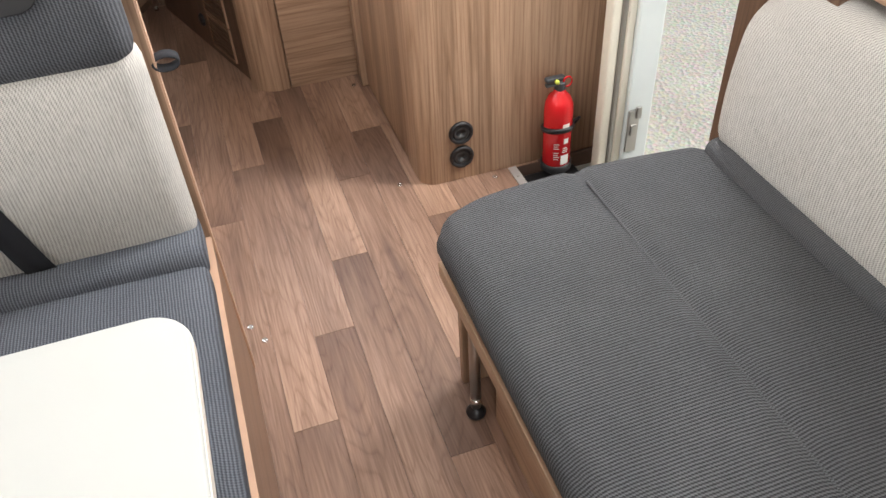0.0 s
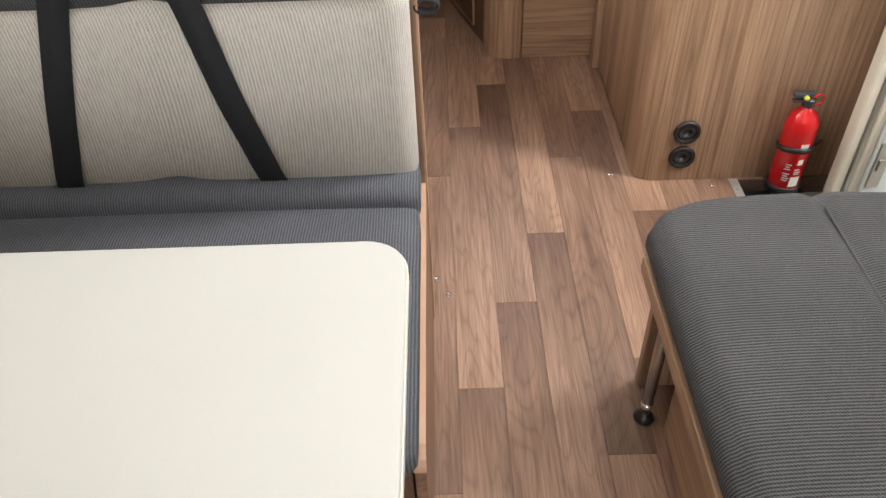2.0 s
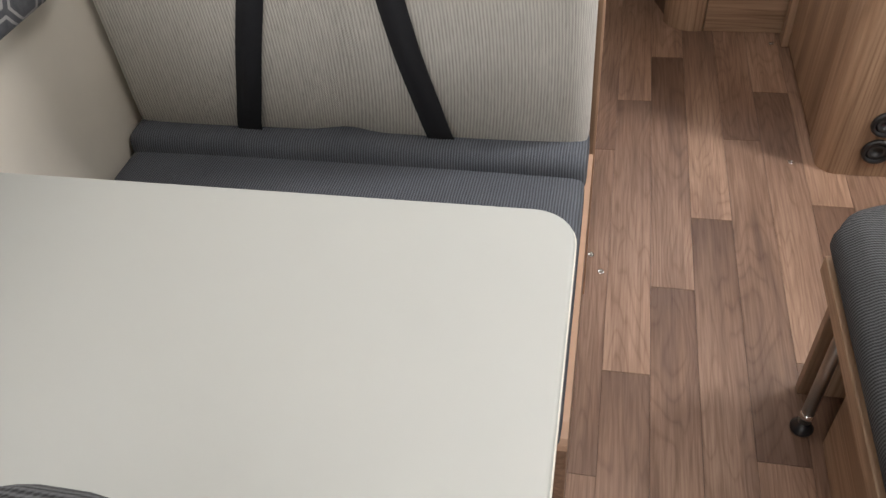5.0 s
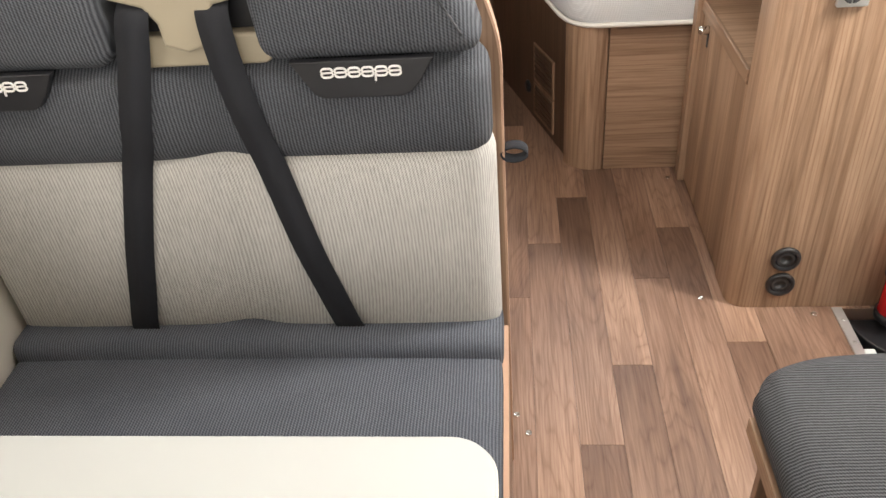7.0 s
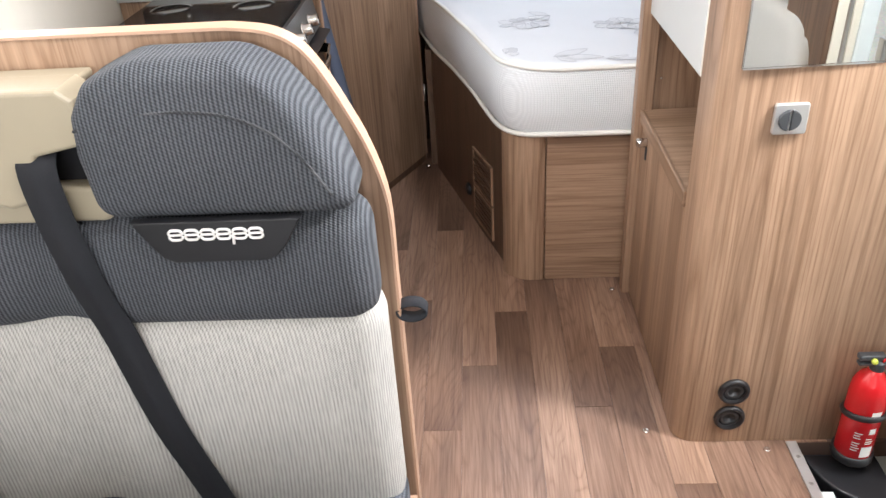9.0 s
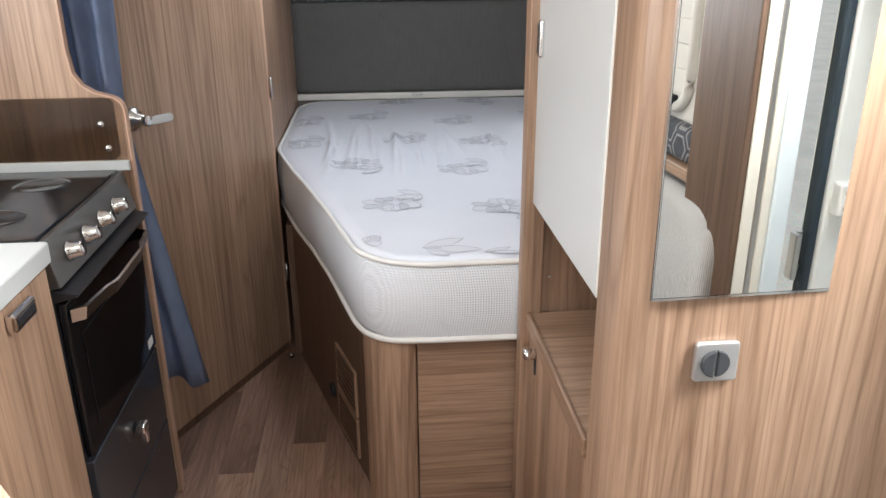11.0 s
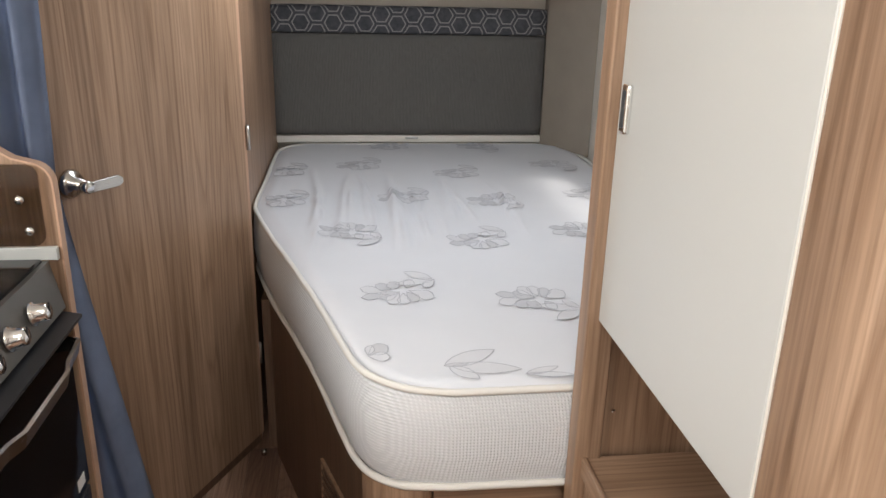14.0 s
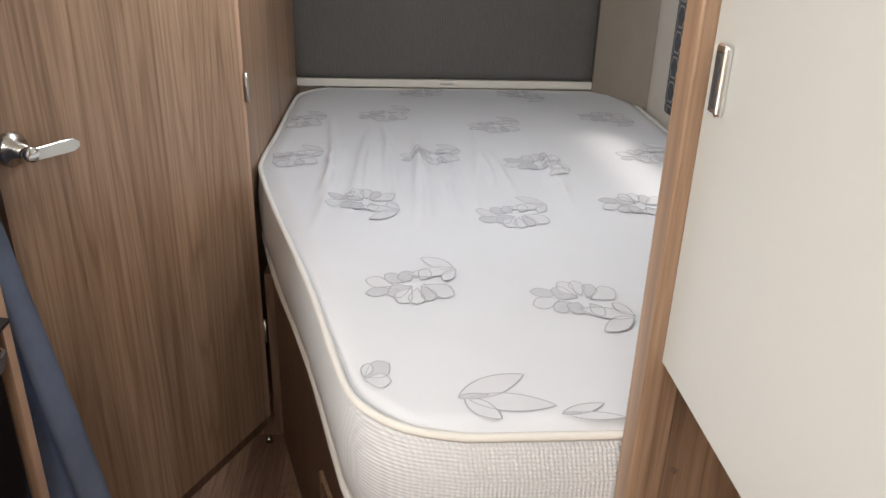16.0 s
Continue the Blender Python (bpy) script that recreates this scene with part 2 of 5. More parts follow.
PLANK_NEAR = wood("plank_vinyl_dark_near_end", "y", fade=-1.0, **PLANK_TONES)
PLANK_GAP = plain("plank_joint", (0.15, 0.098, 0.075), 0.7)
RIB_X = ribbed("dark_rib_cloth_x", "x")
RIB_SEAT = ribbed("blue_grey_rib_cloth", "x", 0.0052, (0.036, 0.042, 0.054), (0.135, 0.148, 0.172))
RIB_Y = ribbed("dark_rib_cloth_y", "y", 0.0056, (0.010, 0.011, 0.0125), (0.098, 0.103, 0.111), 0.005)
PALE_Z = woven("pale_weave_upright", "z")
SIDE_CLOTH = ribbed("dark_side_cloth", "y", 0.004, (0.03, 0.032, 0.036), (0.10, 0.104, 0.11))
WHITE = plain("white_laminate", (0.46, 0.475, 0.46), 0.42, vary=0.015, relief=0, scale=3)
WHITE_DOOR = plain("white_gloss_cabinet", (0.57, 0.58, 0.56), 0.35, vary=0.012, relief=0, scale=2)
CREAM = plain("cream_wall_lining", (0.66, 0.62, 0.55), 0.6, vary=0.03)
TAUPE = plain("taupe_panel", (0.33, 0.29, 0.24), 0.65, vary=0.05)
TRIM = plain("cream_plastic_trim", (0.78, 0.75, 0.68), 0.4, vary=0.02)
FRAME = plain("white_door_frame", (0.68, 0.74, 0.74), 0.35, vary=0.02)
FRAME_CREAM = plain("cream_frame_seal", (0.70, 0.67, 0.57), 0.45, vary=0.03)
BEIGE = plain("beige_moulded_plastic", (0.33, 0.285, 0.205), 0.4, vary=0.03)
BLACK = plain("black_plastic", (0.014, 0.014, 0.016), 0.38, vary=0.2)
WEB = plain("seat_belt_webbing", (0.009, 0.010, 0.014), 0.85, vary=0.15, relief=0.2, fine=600)
GLASSBLACK = plain("black_glass", (0.008, 0.008, 0.009), 0.06, vary=0.1, relief=0)
CHROME = plain("chrome", (0.80, 0.80, 0.80), 0.12, 1.0, vary=0.03, relief=0)
STEEL = plain("brushed_steel", (0.50, 0.49, 0.47), 0.32, 1.0, vary=0.08, fine=400)
NICKEL = plain("satin_nickel", (0.58, 0.56, 0.52), 0.25, 1.0, vary=0.05, relief=0)
ALU = plain("worn_aluminium", (0.62, 0.62, 0.61), 0.4, 0.8, vary=0.1)
RED = plain("red_enamel", (0.56, 0.012, 0.016), 0.25, vary=0.05, relief=0.01)
PAPER = plain("white_print", (0.78, 0.76, 0.74), 0.5, vary=0.03)
YELLOW = plain("yellow_tag", (0.55, 0.62, 0.08), 0.5)
GREYPLASTIC = plain("dark_grey_plastic", (0.045, 0.048, 0.052), 0.4, vary=0.1)
MATTRESS_TOP = plain("white_satin_ticking", (0.74, 0.75, 0.78), 0.48, vary=0.03, scale=3, relief=0.15, fine=350)
MATTRESS_SIDE = quilted("quilted_white_border")
PIPING = plain("cream_piping", (0.78, 0.76, 0.71), 0.7, vary=0.04, relief=0.3)
MOTIF = plain("grey_woven_motif", (0.58, 0.585, 0.61), 0.55, vary=0.06)
MOTIF_LINE = plain("woven_motif_outline", (0.46, 0.465, 0.50), 0.55, vary=0.06)
MOTIF_PALE = plain("pale_woven_motif", (0.685, 0.69, 0.715), 0.5, vary=0.04)
HEAD_CLOTH = woven("grey_headboard_cloth", "z", (0.075, 0.073, 0.068), (0.165, 0.16, 0.15))
HEX = hex_cloth("hexagon_print_cloth")
CURTAIN = plain("blue_grey_curtain_cloth", (0.25, 0.31, 0.45), 0.9, vary=0.12, relief=0.4, fine=500)
DRAWER_BLACK = plain("charcoal_gloss_drawer", (0.035, 0.037, 0.042), 0.25, vary=0.08, relief=0)
GRAVEL = gravel("pale_gravel")
SEAL = plain("dark_rubber_seal", (0.025, 0.038, 0.048), 0.75)
DOOR_SKIN = plain("cream_white_door_moulding", (0.84, 0.84, 0.78), 0.4, vary=0.02)
DARK_STEEL = plain("dark_brushed_steel", (0.20, 0.195, 0.185), 0.35, 0.9, vary=0.1, fine=400)
MIRROR, _n, _l, _b = nodes_of("mirror_silver", 0.01, 1.0)
_b.inputs["Base Color"].default_value = (0.88, 0.9, 0.89, 1)
SMOKED, _n, _l, _b = nodes_of("smoked_glass", 0.03)
_b.inputs["Base Color"].default_value = (0.42, 0.38, 0.34, 1)
_b.inputs["Transmission Weight"].default_value = 1.0
_b.inputs["IOR"].default_value = 1.3
CLEAR, _n, _l, _b = nodes_of("window_acrylic", 0.02)
_b.inputs["Transmission Weight"].default_value = 1.0
_b.inputs["IOR"].default_value = 1.1

# ---------------------------------------------------------------- mesh helpers
ORIGIN = {}


def thing(name, base, label, category, group="", kind=""):
    ob = new(name)
    ob.empty_display_size = 0.05
    ob.location = at(base)
    ORIGIN[ob] = at(base)
    return tagged(ob, label, category, group, kind)


def part(name, bm, material, parent=None, label="", smooth=False, base=None):
    me = bpy.data.meshes.new(name)
    o = ORIGIN[parent] if parent is not None else at(base or (0, 0, 0))
    for v in bm.verts:
        v.co = v.co * S - o
    bmesh.ops.recalc_face_normals(bm, faces=bm.faces[:])
    bm.to_mesh(me)
    bm.free()
    me.materials.append(material)
    if smooth:
        me.shade_smooth()
    ob = new(name, me)
    ORIGIN[ob] = o
    if parent is not None:
        ob.parent = parent
    else:
        ob.location = o
    if label:
        ob["label"] = label
    return ob


def solid(name, bm, material, base, label, category, group="", kind="", smooth=False):
    return tagged(part(name, bm, material, None, "", smooth, base), label, category, group, kind)


def structure(name, bm, material, label, category, smooth=False):
    return solid(name, bm, material, (0, 0, 0), label, category, "", "structure", smooth)


def join(*bms):
    out = bms[0]
    for b in bms[1:]:
        me = bpy.data.meshes.new("tmp")
        b.to_mesh(me)
        out.from_mesh(me)
        bpy.data.meshes.remove(me)
        b.free()
    return out


def box(x0, x1, y0, y1, z0, z1, bevel=0.002, seg=2):
    bm = bmesh.new()
    bmesh.ops.create_cube(bm, size=1)
    for v in bm.verts:
        v.co = Vector(((x0 + x1) / 2 + v.co.x * (x1 - x0), (y0 + y1) / 2 + v.co.y * (y1 - y0), (z0 + z1) / 2 + v.co.z * (z1 - z0)))
    bevel = min(bevel, 0.45 * min(abs(x1 - x0), abs(y1 - y0), abs(z1 - z0)))
    if bevel > 0:
        bmesh.ops.bevel(bm, geom=bm.edges[:], offset=bevel, segments=seg, affect="EDGES", profile=0.5)
    return bm


def prism(points, axis, a, b, bevel=0.0, seg=2):
    """A flat outline (two of x, y, z in order, leaving out axis) drawn out from a to b along axis."""
    i = "xyz".index(axis)

    def place(p, c):
        q = list(p)
        q.insert(i, c)
        return q
    bm = bmesh.new()
    lo = [bm.verts.new(place(p, a)) for p in points]
    hi = [bm.verts.new(place(p, b)) for p in points]
    k = len(points)
    fa, fb = bm.faces.new(lo[::-1]), bm.faces.new(hi)
    for j in range(k):
        bm.faces.new((lo[j], lo[(j + 1) % k], hi[(j + 1) % k], hi[j]))
    bmesh.ops.recalc_face_normals(bm, faces=bm.faces[:])
    if bevel:
        rim = [e for e in bm.edges if (e in fa.edges or e in fb.edges)]
        bmesh.ops.bevel(bm, geom=rim, offset=bevel, segments=seg, affect="EDGES", profile=0.5)
    return bm


def arc(cx, cy, r, a0, a1, n=8):
    return [(cx + r * math.cos(radians(a0 + (a1 - a0) * i / n)), cy + r * math.sin(radians(a0 + (a1 - a0) * i / n))) for i in range(n + 1)]


def rounded(x0, x1, y0, y1, r, n=6):
    return arc(x1 - r, y1 - r, r, 0, 90, n) + arc(x0 + r, y1 - r, r, 90, 180, n) + arc(x0 + r, y0 + r, r, 180, 270, n) + arc(x1 - r, y0 + r, r, 270, 360, n)


def curve_points(pts, n=6, closed=False):
    """A smooth line through the points (Catmull-Rom)."""
    pts = [Vector(p) for p in pts]
    out, k = [], len(pts)
    for i in range(k if closed else k - 1):
        p = [pts[(i + d) % k] if closed else pts[min(max(i + d, 0), k - 1)] for d in (-1, 0, 1, 2)]
        for j in range(n):
            t = j / n
            out.append(0.5 * (2 * p[1] + (p[2] - p[0]) * t + (2 * p[0] - 5 * p[1] + 4 * p[2] - p[3]) * t * t + (3 * p[1] - p[0] - 3 * p[2] + p[3]) * t ** 3))
    return out if closed else out + [pts[-1]]


def tube(pts, r, n=8, closed=False, flat=1.0):
    bm = bmesh.new()
    pts = [Vector(p) for p in pts]
    rings, k = [], len(pts)
    up = Vector((0, 0, 1))
    for i, p in enumerate(pts):
        d = (pts[(i + 1) % k] - pts[i - 1]) if closed else (pts[min(i + 1, k - 1)] - pts[max(i - 1, 0)])
        d.normalize()
        side = d.cross(up)
        if side.length < 0.05:
            side = d.cross(Vector((0, 1, 0)))
        side.normalize()
        nor = side.cross(d)
        rings.append([bm.verts.new(p + side * (r * math.cos(2 * math.pi * j / n)) + nor * (r * flat * math.sin(2 * math.pi * j / n))) for j in range(n)])
    for i in range(k if closed else k - 1):
        a, b = rings[i], rings[(i + 1) % k]
        for j in range(n):
            bm.faces.new((a[j], a[(j + 1) % n], b[(j + 1) % n], b[j]))
    if not closed:
        bm.faces.new(rings[0][::-1]), bm.faces.new(rings[-1])
    return bm


def lathe(profile, place, turn=(0, 0, 0), n=24):
    """Profile of (radius, height) spun round z, then turned (degrees) and set at place."""
    bm = bmesh.new()
    rings = []
    for r, h in profile:
        if r < 1e-6:
            rings.append([bm.verts.new((0, 0, h))])
        else:
            rings.append([bm.verts.new((r * math.cos(2 * math.pi * j / n), r * math.sin(2 * math.pi * j / n), h)) for j in range(n)])
    for a, b in zip(rings, rings[1:]):
        for j in range(n):
            q = [a[j % len(a)], a[(j + 1) % len(a)], b[(j + 1) % len(b)], b[j % len(b)]]
            q = list(dict.fromkeys(q))
            if len(q) > 2:
                bm.faces.new(q)
    for ring, flip in ((rings[0], True), (rings[-1], False)):
        if len(ring) > 2:
            bm.faces.new(ring[::-1] if flip else ring)
    bm.transform(pose(*place, *turn))
    return bm


def cushion(x0, x1, y0, y1, z0, z1, r, n=(20, 20, 10), shape=None):
    """A padded block with round edges; shape(p, u) may move each point, u running -1..1 across it."""
    bm = bmesh.new()
    c = Vector(((x0 + x1) / 2, (y0 + y1) / 2, (z0 + z1) / 2))
    half = Vector(((x1 - x0) / 2, (y1 - y0) / 2, (z1 - z0) / 2))
    grid = {}

    def spread(i, k, h):
        # closer points near the ends, where the edge is round
        u = -1 + 2 * i / k
        return u

    def vert(i, j, k):
        key = (i, j, k)
        if key not in grid:
            u = Vector((spread(i, n[0], half.x), spread(j, n[1], half.y), spread(k, n[2], half.z)))
            q = Vector((u.x * half.x, u.y * half.y, u.z * half.z))
            rr = min(r, half.x, half.y, half.z)
            inner = Vector([max(-(h - rr), min(h - rr, a)) for a, h in zip(q, half)])
            d = q - inner
            if d.length > 1e-9:
                big = max(abs(a) for a in d)
                q = inner + d.normalized() * big if big > 0 else q
            p = c + q
            if shape:
                p = shape(p, u)
            grid[key] = bm.verts.new(p)
        return grid[key]
    a, b, e = n
    for i in range(a):
        for j in range(b):
            for k in (0, e):
                bm.faces.new((vert(i, j, k), vert(i + 1, j, k), vert(i + 1, j + 1, k), vert(i, j + 1, k)))
    for i in range(a):
        for k in range(e):
            for j in (0, b):
                bm.faces.new((vert(i, j, k), vert(i + 1, j, k), vert(i + 1, j, k + 1), vert(i, j, k + 1)))
    for j in range(b):
        for k in range(e):
            for i in (0, a):
                bm.faces.new((vert(i, j, k), vert(i, j + 1, k), vert(i, j + 1, k + 1), vert(i, j, k + 1)))
    return bm


def ribbon(path, width, thick, across=(1, 0, 0)):
    """A strap along the path."""
    bm = bmesh.new()
    pts = [Vector(p) for p in path]
    ac = Vector(across).normalized()
    rows = []
    for i, p in enumerate(pts):
        d = (pts[min(i + 1, len(pts) - 1)] - pts[max(i - 1, 0)]).normalized()
        nor = d.cross(ac).normalized()
        w = (ac - d * ac.dot(d)).normalized()
        rows.append([bm.verts.new(p + w * (sx * width / 2) + nor * (sy * thick / 2)) for sx, sy in ((-1, -1), (1, -1), (1, 1), (-1, 1))])
    for a, b in zip(rows, rows[1:]):
        for j in range(4):
            bm.faces.new((a[j], a[(j + 1) % 4], b[(j + 1) % 4], b[j]))
    bm.faces.new(rows[0][::-1]), bm.faces.new(rows[-1])
    return bm


# ---------------------------------------------------------------- the shell
XL, XR, YB, YF, ZC = -1.125, 1.125, 5.02, -1.5, 2.14  # inner faces of the walls, ceiling
T = 0.04
ZG = -0.62  # ground outside


def wall_with_holes(axis, a, b, u0, u1, z0, z1, holes):
    """A wall slab between a and b along axis, with rectangular holes (u0, u1, z0, z1)."""
    us = sorted({u0, u1, *[h[0] for h in holes], *[h[1] for h in holes]})
    zs = sorted({z0, z1, *[h[2] for h in holes], *[h[3] for h in holes]})
    bm = bmesh.new()

    def inside(u, z):
        return u0 < u < u1 and z0 < z < z1 and not any(h[0] < u < h[1] and h[2] < z < h[3] for h in holes)

    def co(c, u, z):
        return (c, u, z) if axis == "x" else (u, c, z)
    for i in range(len(us) - 1):
        for j in range(len(zs) - 1):
            ua, ub, za, zb = us[i], us[i + 1], zs[j], zs[j + 1]
            um, zm = (ua + ub) / 2, (za + zb) / 2
            if not inside(um, zm):
                continue
            for c in (a, b):
                bm.faces.new([bm.verts.new(co(c, u, z)) for u, z in ((ua, za), (ub, za), (ub, zb), (ua, zb))])
            e = 1e-3
            for (p, q), gone in ((((ua, za), (ua, zb)), not inside(ua - e, zm)), (((ub, za), (ub, zb)), not inside(ub + e, zm)),
                                 (((ua, za), (ub, za)), not inside(um, za - e)), (((ua, zb), (ub, zb)), not inside(um, zb + e))):
                if gone:
                    bm.faces.new([bm.verts.new(x) for x in (co(a, *p), co(a, *q), co(b, *q), co(b, *p))])
    bmesh.ops.remove_doubles(bm, verts=bm.verts[:], dist=1e-5)
    return bm


DOOR_Y0, DOOR_Y1 = 1.24, 1.80
structure("wall_left", wall_with_holes("x", XL - T, XL, YF, YB, -0.1, ZC, [(0.0, 0.85, 1.25, 1.75), (1.6, 2.4, 1.27, 1.73)]), CREAM, "cream lined side wall of the vehicle with a window", "wall")
structure("wall_right", wall_with_holes("x", XR, XR + T, YF, YB, -0.35, ZC, [(-0.3, 0.74, 1.12, 1.68), (DOOR_Y0, DOOR_Y1, -0.35, 1.95), (3.4, 4.1, 1.05, 1.48)]), CREAM, "cream lined side wall with doorway and windows", "wall")
structure("wall_rear", wall_with_holes("y", YB, YB + T, XL - T, XR + T, -0.1, ZC, []), CREAM, "cream lined rear wall behind the bed", "wall")
structure("wall_front", wall_with_holes("y", YF - T, YF, XL - T, XR + T, -0.1, ZC, [(-0.85, 0.85, 1.05, 1.8)]), CREAM, "cream lined cab end with windscreen opening", "wall")
structure("ceiling", join(box(XL - T, XR + T, YF - T, 0.7, ZC, ZC + 0.03, 0), box(XL - T, -0.25, 0.7, 1.4, ZC, ZC + 0.03, 0), box(0.35, XR + T, 0.7, 1.4, ZC, ZC + 0.03, 0),
                          box(XL - T, XR + T, 1.4, 3.3, ZC, ZC + 0.03, 0), box(XL - T, 0.0, 3.3, 3.8, ZC, ZC + 0.03, 0), box(0.5, XR + T, 3.3, 3.8, ZC, ZC + 0.03, 0),
                          box(XL - T, XR + T, 3.8, YB + T, ZC, ZC + 0.03, 0)), CREAM, "cream ceiling lining with two roof lights", "ceiling")
floor = structure("floor", join(box(XL, 0.815, YF, YB, -0.06, -0.004, 0), box(0.815, XR, YF, DOOR_Y0 - 0.02, -0.06, -0.004, 0), box(0.815, XR, 1.885, YB, -0.06, -0.004, 0)), PLANK_GAP, "brown wood-look plank vinyl floor", "floor")
structure("ground", box(-400, 400, -400, 400, ZG - 0.05, ZG, 0), GRAVEL, "pale compacted gravel yard outside the door", "ground")

# step well inside the doorway
structure("step_tray", join(box(0.815, XR + T, DOOR_Y0 - 0.02, 1.885, -0.20, -0.17, 0.004), box(0.812, 0.822, DOOR_Y0 - 0.02, 1.885, -0.17, -0.006, 0.002),
                            prism(arc(1.02, 1.87, 0.185, 180, 270, 10) + [(1.02, 1.87)], "z", -0.17, -0.03, 0.006)), BLACK, "black moulded plastic entrance step tray", "step")
sill = thing("sill_strip", (0.8, 1.6, 0), "silver aluminium floor edge strip with screws", "threshold", "", "structure")
part("strip", box(0.79, 0.818, 1.2, 1.885, -0.003, 0.004, 0.001), ALU, sill)
part("riser", box(0.818, 0.85, 1.2, 1.72, -0.02, -0.002, 0.002), FRAME, sill)
for y in (1.83, 1.74, 1.65, 1.55, 1.45, 1.35):
    part("screw", lathe([(0, 0.0055), (0.005, 0.005), (0.006, 0.0035), (0.006, 0.002)], (0.804, y, 0), n=10), STEEL, sill, smooth=True)

# doorway frame: stepped white jambs
for k, (y, s, nm) in enumerate(((DOOR_Y1, -1, "far"), (DOOR_Y0, 1, "near"))):
    fr = thing("door_frame", (1.1, y, -0.2), "white and cream stepped entrance door jamb", "door frame", "", "structure")
    zz = (-0.2, 1.93)
    f = 1.0 if s < 0 else 0.15
    part("inner_trim", box(1.045, 1.075, *sorted((y, y + 0.045 * s * f)), *zz, 0.006), FRAME_CREAM, fr)
    part("seal", box(1.075, 1.09, *sorted((y - 0.004 * s, y + 0.05 * s * f)), *zz, 0.004), STEEL, fr)
    part("step_trim", box(1.09, 1.115, *sorted((y - 0.002 * s, y + 0.058 * s * f)), *zz, 0.006), FRAME_CREAM, fr)
    part("jamb", box(1.115, 1.20 if s < 0 else 1.165, *sorted((y - 0.02 * s, y + 0.07 * s * f)), *zz, 0.006), FRAME, fr)
part("strike_plate", join(box(1.118, 1.155, 1.722, 1.729, 0.08, 0.23, 0.002), box(1.126, 1.147, 1.716, 1.723, 0.14, 0.18, 0.003), box(1.142, 1.158, 1.716, 1.727, 0.20, 0.24, 0.002)), STEEL, bpy.data.objects["door_frame"])
structure("door_head", box(1.045, 1.2, DOOR_Y0, DOOR_Y1, 1.93, 2.0, 0.006), FRAME, "white entrance door head frame", "door frame")
# dark copy of the wood puts this panel's shade into its colour
structure("door_jamb_panel", box(1.03, XR, 0.98, DOOR_Y0, -0.004, ZC, 0.004), WOOD_DARK_SHADED, "wood wall panel beside the entrance, its shade in the brown colour", "wall panel")

# entrance door, swung open outside
door = thing("door_1", (1.23, 1.19, -0.2), "open white entrance door with moulded inner face", "door", "", "structure")
part("panel", box(1.26, 1.83, 1.165, 1.205, -0.15, 1.9, 0.01), DOOR_SKIN, door)
part("edge_seal", box(1.240, 1.266, 1.198, 1.232, -0.15, 1.9, 0.008), SEAL, door, "dark rubber edge seal")
border = [(1.27, 1.345, -0.1, 1.86), (1.755, 1.82, -0.1, 1.86), (1.345, 1.755, 1.70, 1.86), (1.345, 1.755, -0.1, 0.06)]
part("moulded_border", join(*[box(xa, xb, 1.203, 1.228, za, zb, 0.010, 3) for xa, xb, za, zb in border]), DOOR_SKIN, door)
part("inner_bead", tube([(x, 1.208, z) for x, z in rounded(1.36, 1.74, 0.075, 1.685, 0.05)], 0.008, 8, True), DOOR_SKIN, door, smooth=True)
gr = part("grab_handle", ribbon(curve_points([(1.33, 1.25, 0.955), (1.38, 1.265, 0.962), (1.50, 1.275, 0.985), (1.62, 1.275, 1.01)], 4), 0.028, 0.012, (0, -0.3, 1)), DOOR_SKIN, door, "flat pale grab bar")
part("handle_base", box(1.285, 1.345, 1.226, 1.262, 0.905, 0.99, 0.008, 3), DOOR_SKIN, gr)
for z in (0.928, 0.967):
    part("base_screw", lathe([(0, 0.004), (0.006, 0.003), (0.007, 0)], (1.303, 1.262, z), (-90, 0, 0), 12), STEEL, gr, smooth=True)
for z in (0.15, 0.74, 1.52):
    h = part("hinge", join(box(1.2, 1.215, 1.215, 1.245, z, z + 0.12, 0.003), tube([(1.225, 1.215, z), (1.225, 1.215, z + 0.12)], 0.009)), STEEL, door)
    part("hinge_leaf", box(1.23, 1.27, 1.21, 1.216, z + 0.01, z + 0.03, 0.002), STEEL, h)

# ---------------------------------------------------------------- right wall above the bench
win = thing("window_1", (1.12, 0.2, 1.25), "acrylic side window with cream rounded frame", "window", "", "structure")
part("window_frame", tube([(1.118, y, z) for y, z in rounded(-0.34, 0.78, 1.08, 1.72, 0.09)], 0.018, 8, True), TRIM, win, smooth=True)
pane = part("pane", box(1.14, 1.146, -0.3, 0.74, 1.12, 1.68, 0), CLEAR, win)
pane.visible_shadow = False
part("blind", join(*[box(1.122, 1.13, -0.3, 0.74, 1.12 + 0.07 * i, 1.19 + 0.07 * i, 0.003) for i in range(8)]), CREAM, win, "closed cream pleated blind")
part("window_catch", join(box(1.085, 1.12, 0.66, 0.71, 1.085, 1.115, 0.006), tube([(1.09, 0.685, 1.10), (1.075, 0.63, 1.105)], 0.008)), BLACK, win)
solid("window_bolster", cushion(1.045, 1.123, -0.5, 0.975, 0.962, 1.055, 0.025, (6, 24, 8)), HEX, (1.1, 0.2, 0.962), "hexagon-print padded strip under the side window", "wall pad", smooth=True)
solid("wall_rail", box(1.035, 1.123, -0.5, 0.975, 0.925, 0.960, 0.004), WOOD_Y, (1.1, 0.2, 0.925), "wooden rail along the wall above the bench", "rail")
winl = thing("window_2", (-1.12, 0.42, 1.25), "acrylic side window above the table", "window", "", "structure")
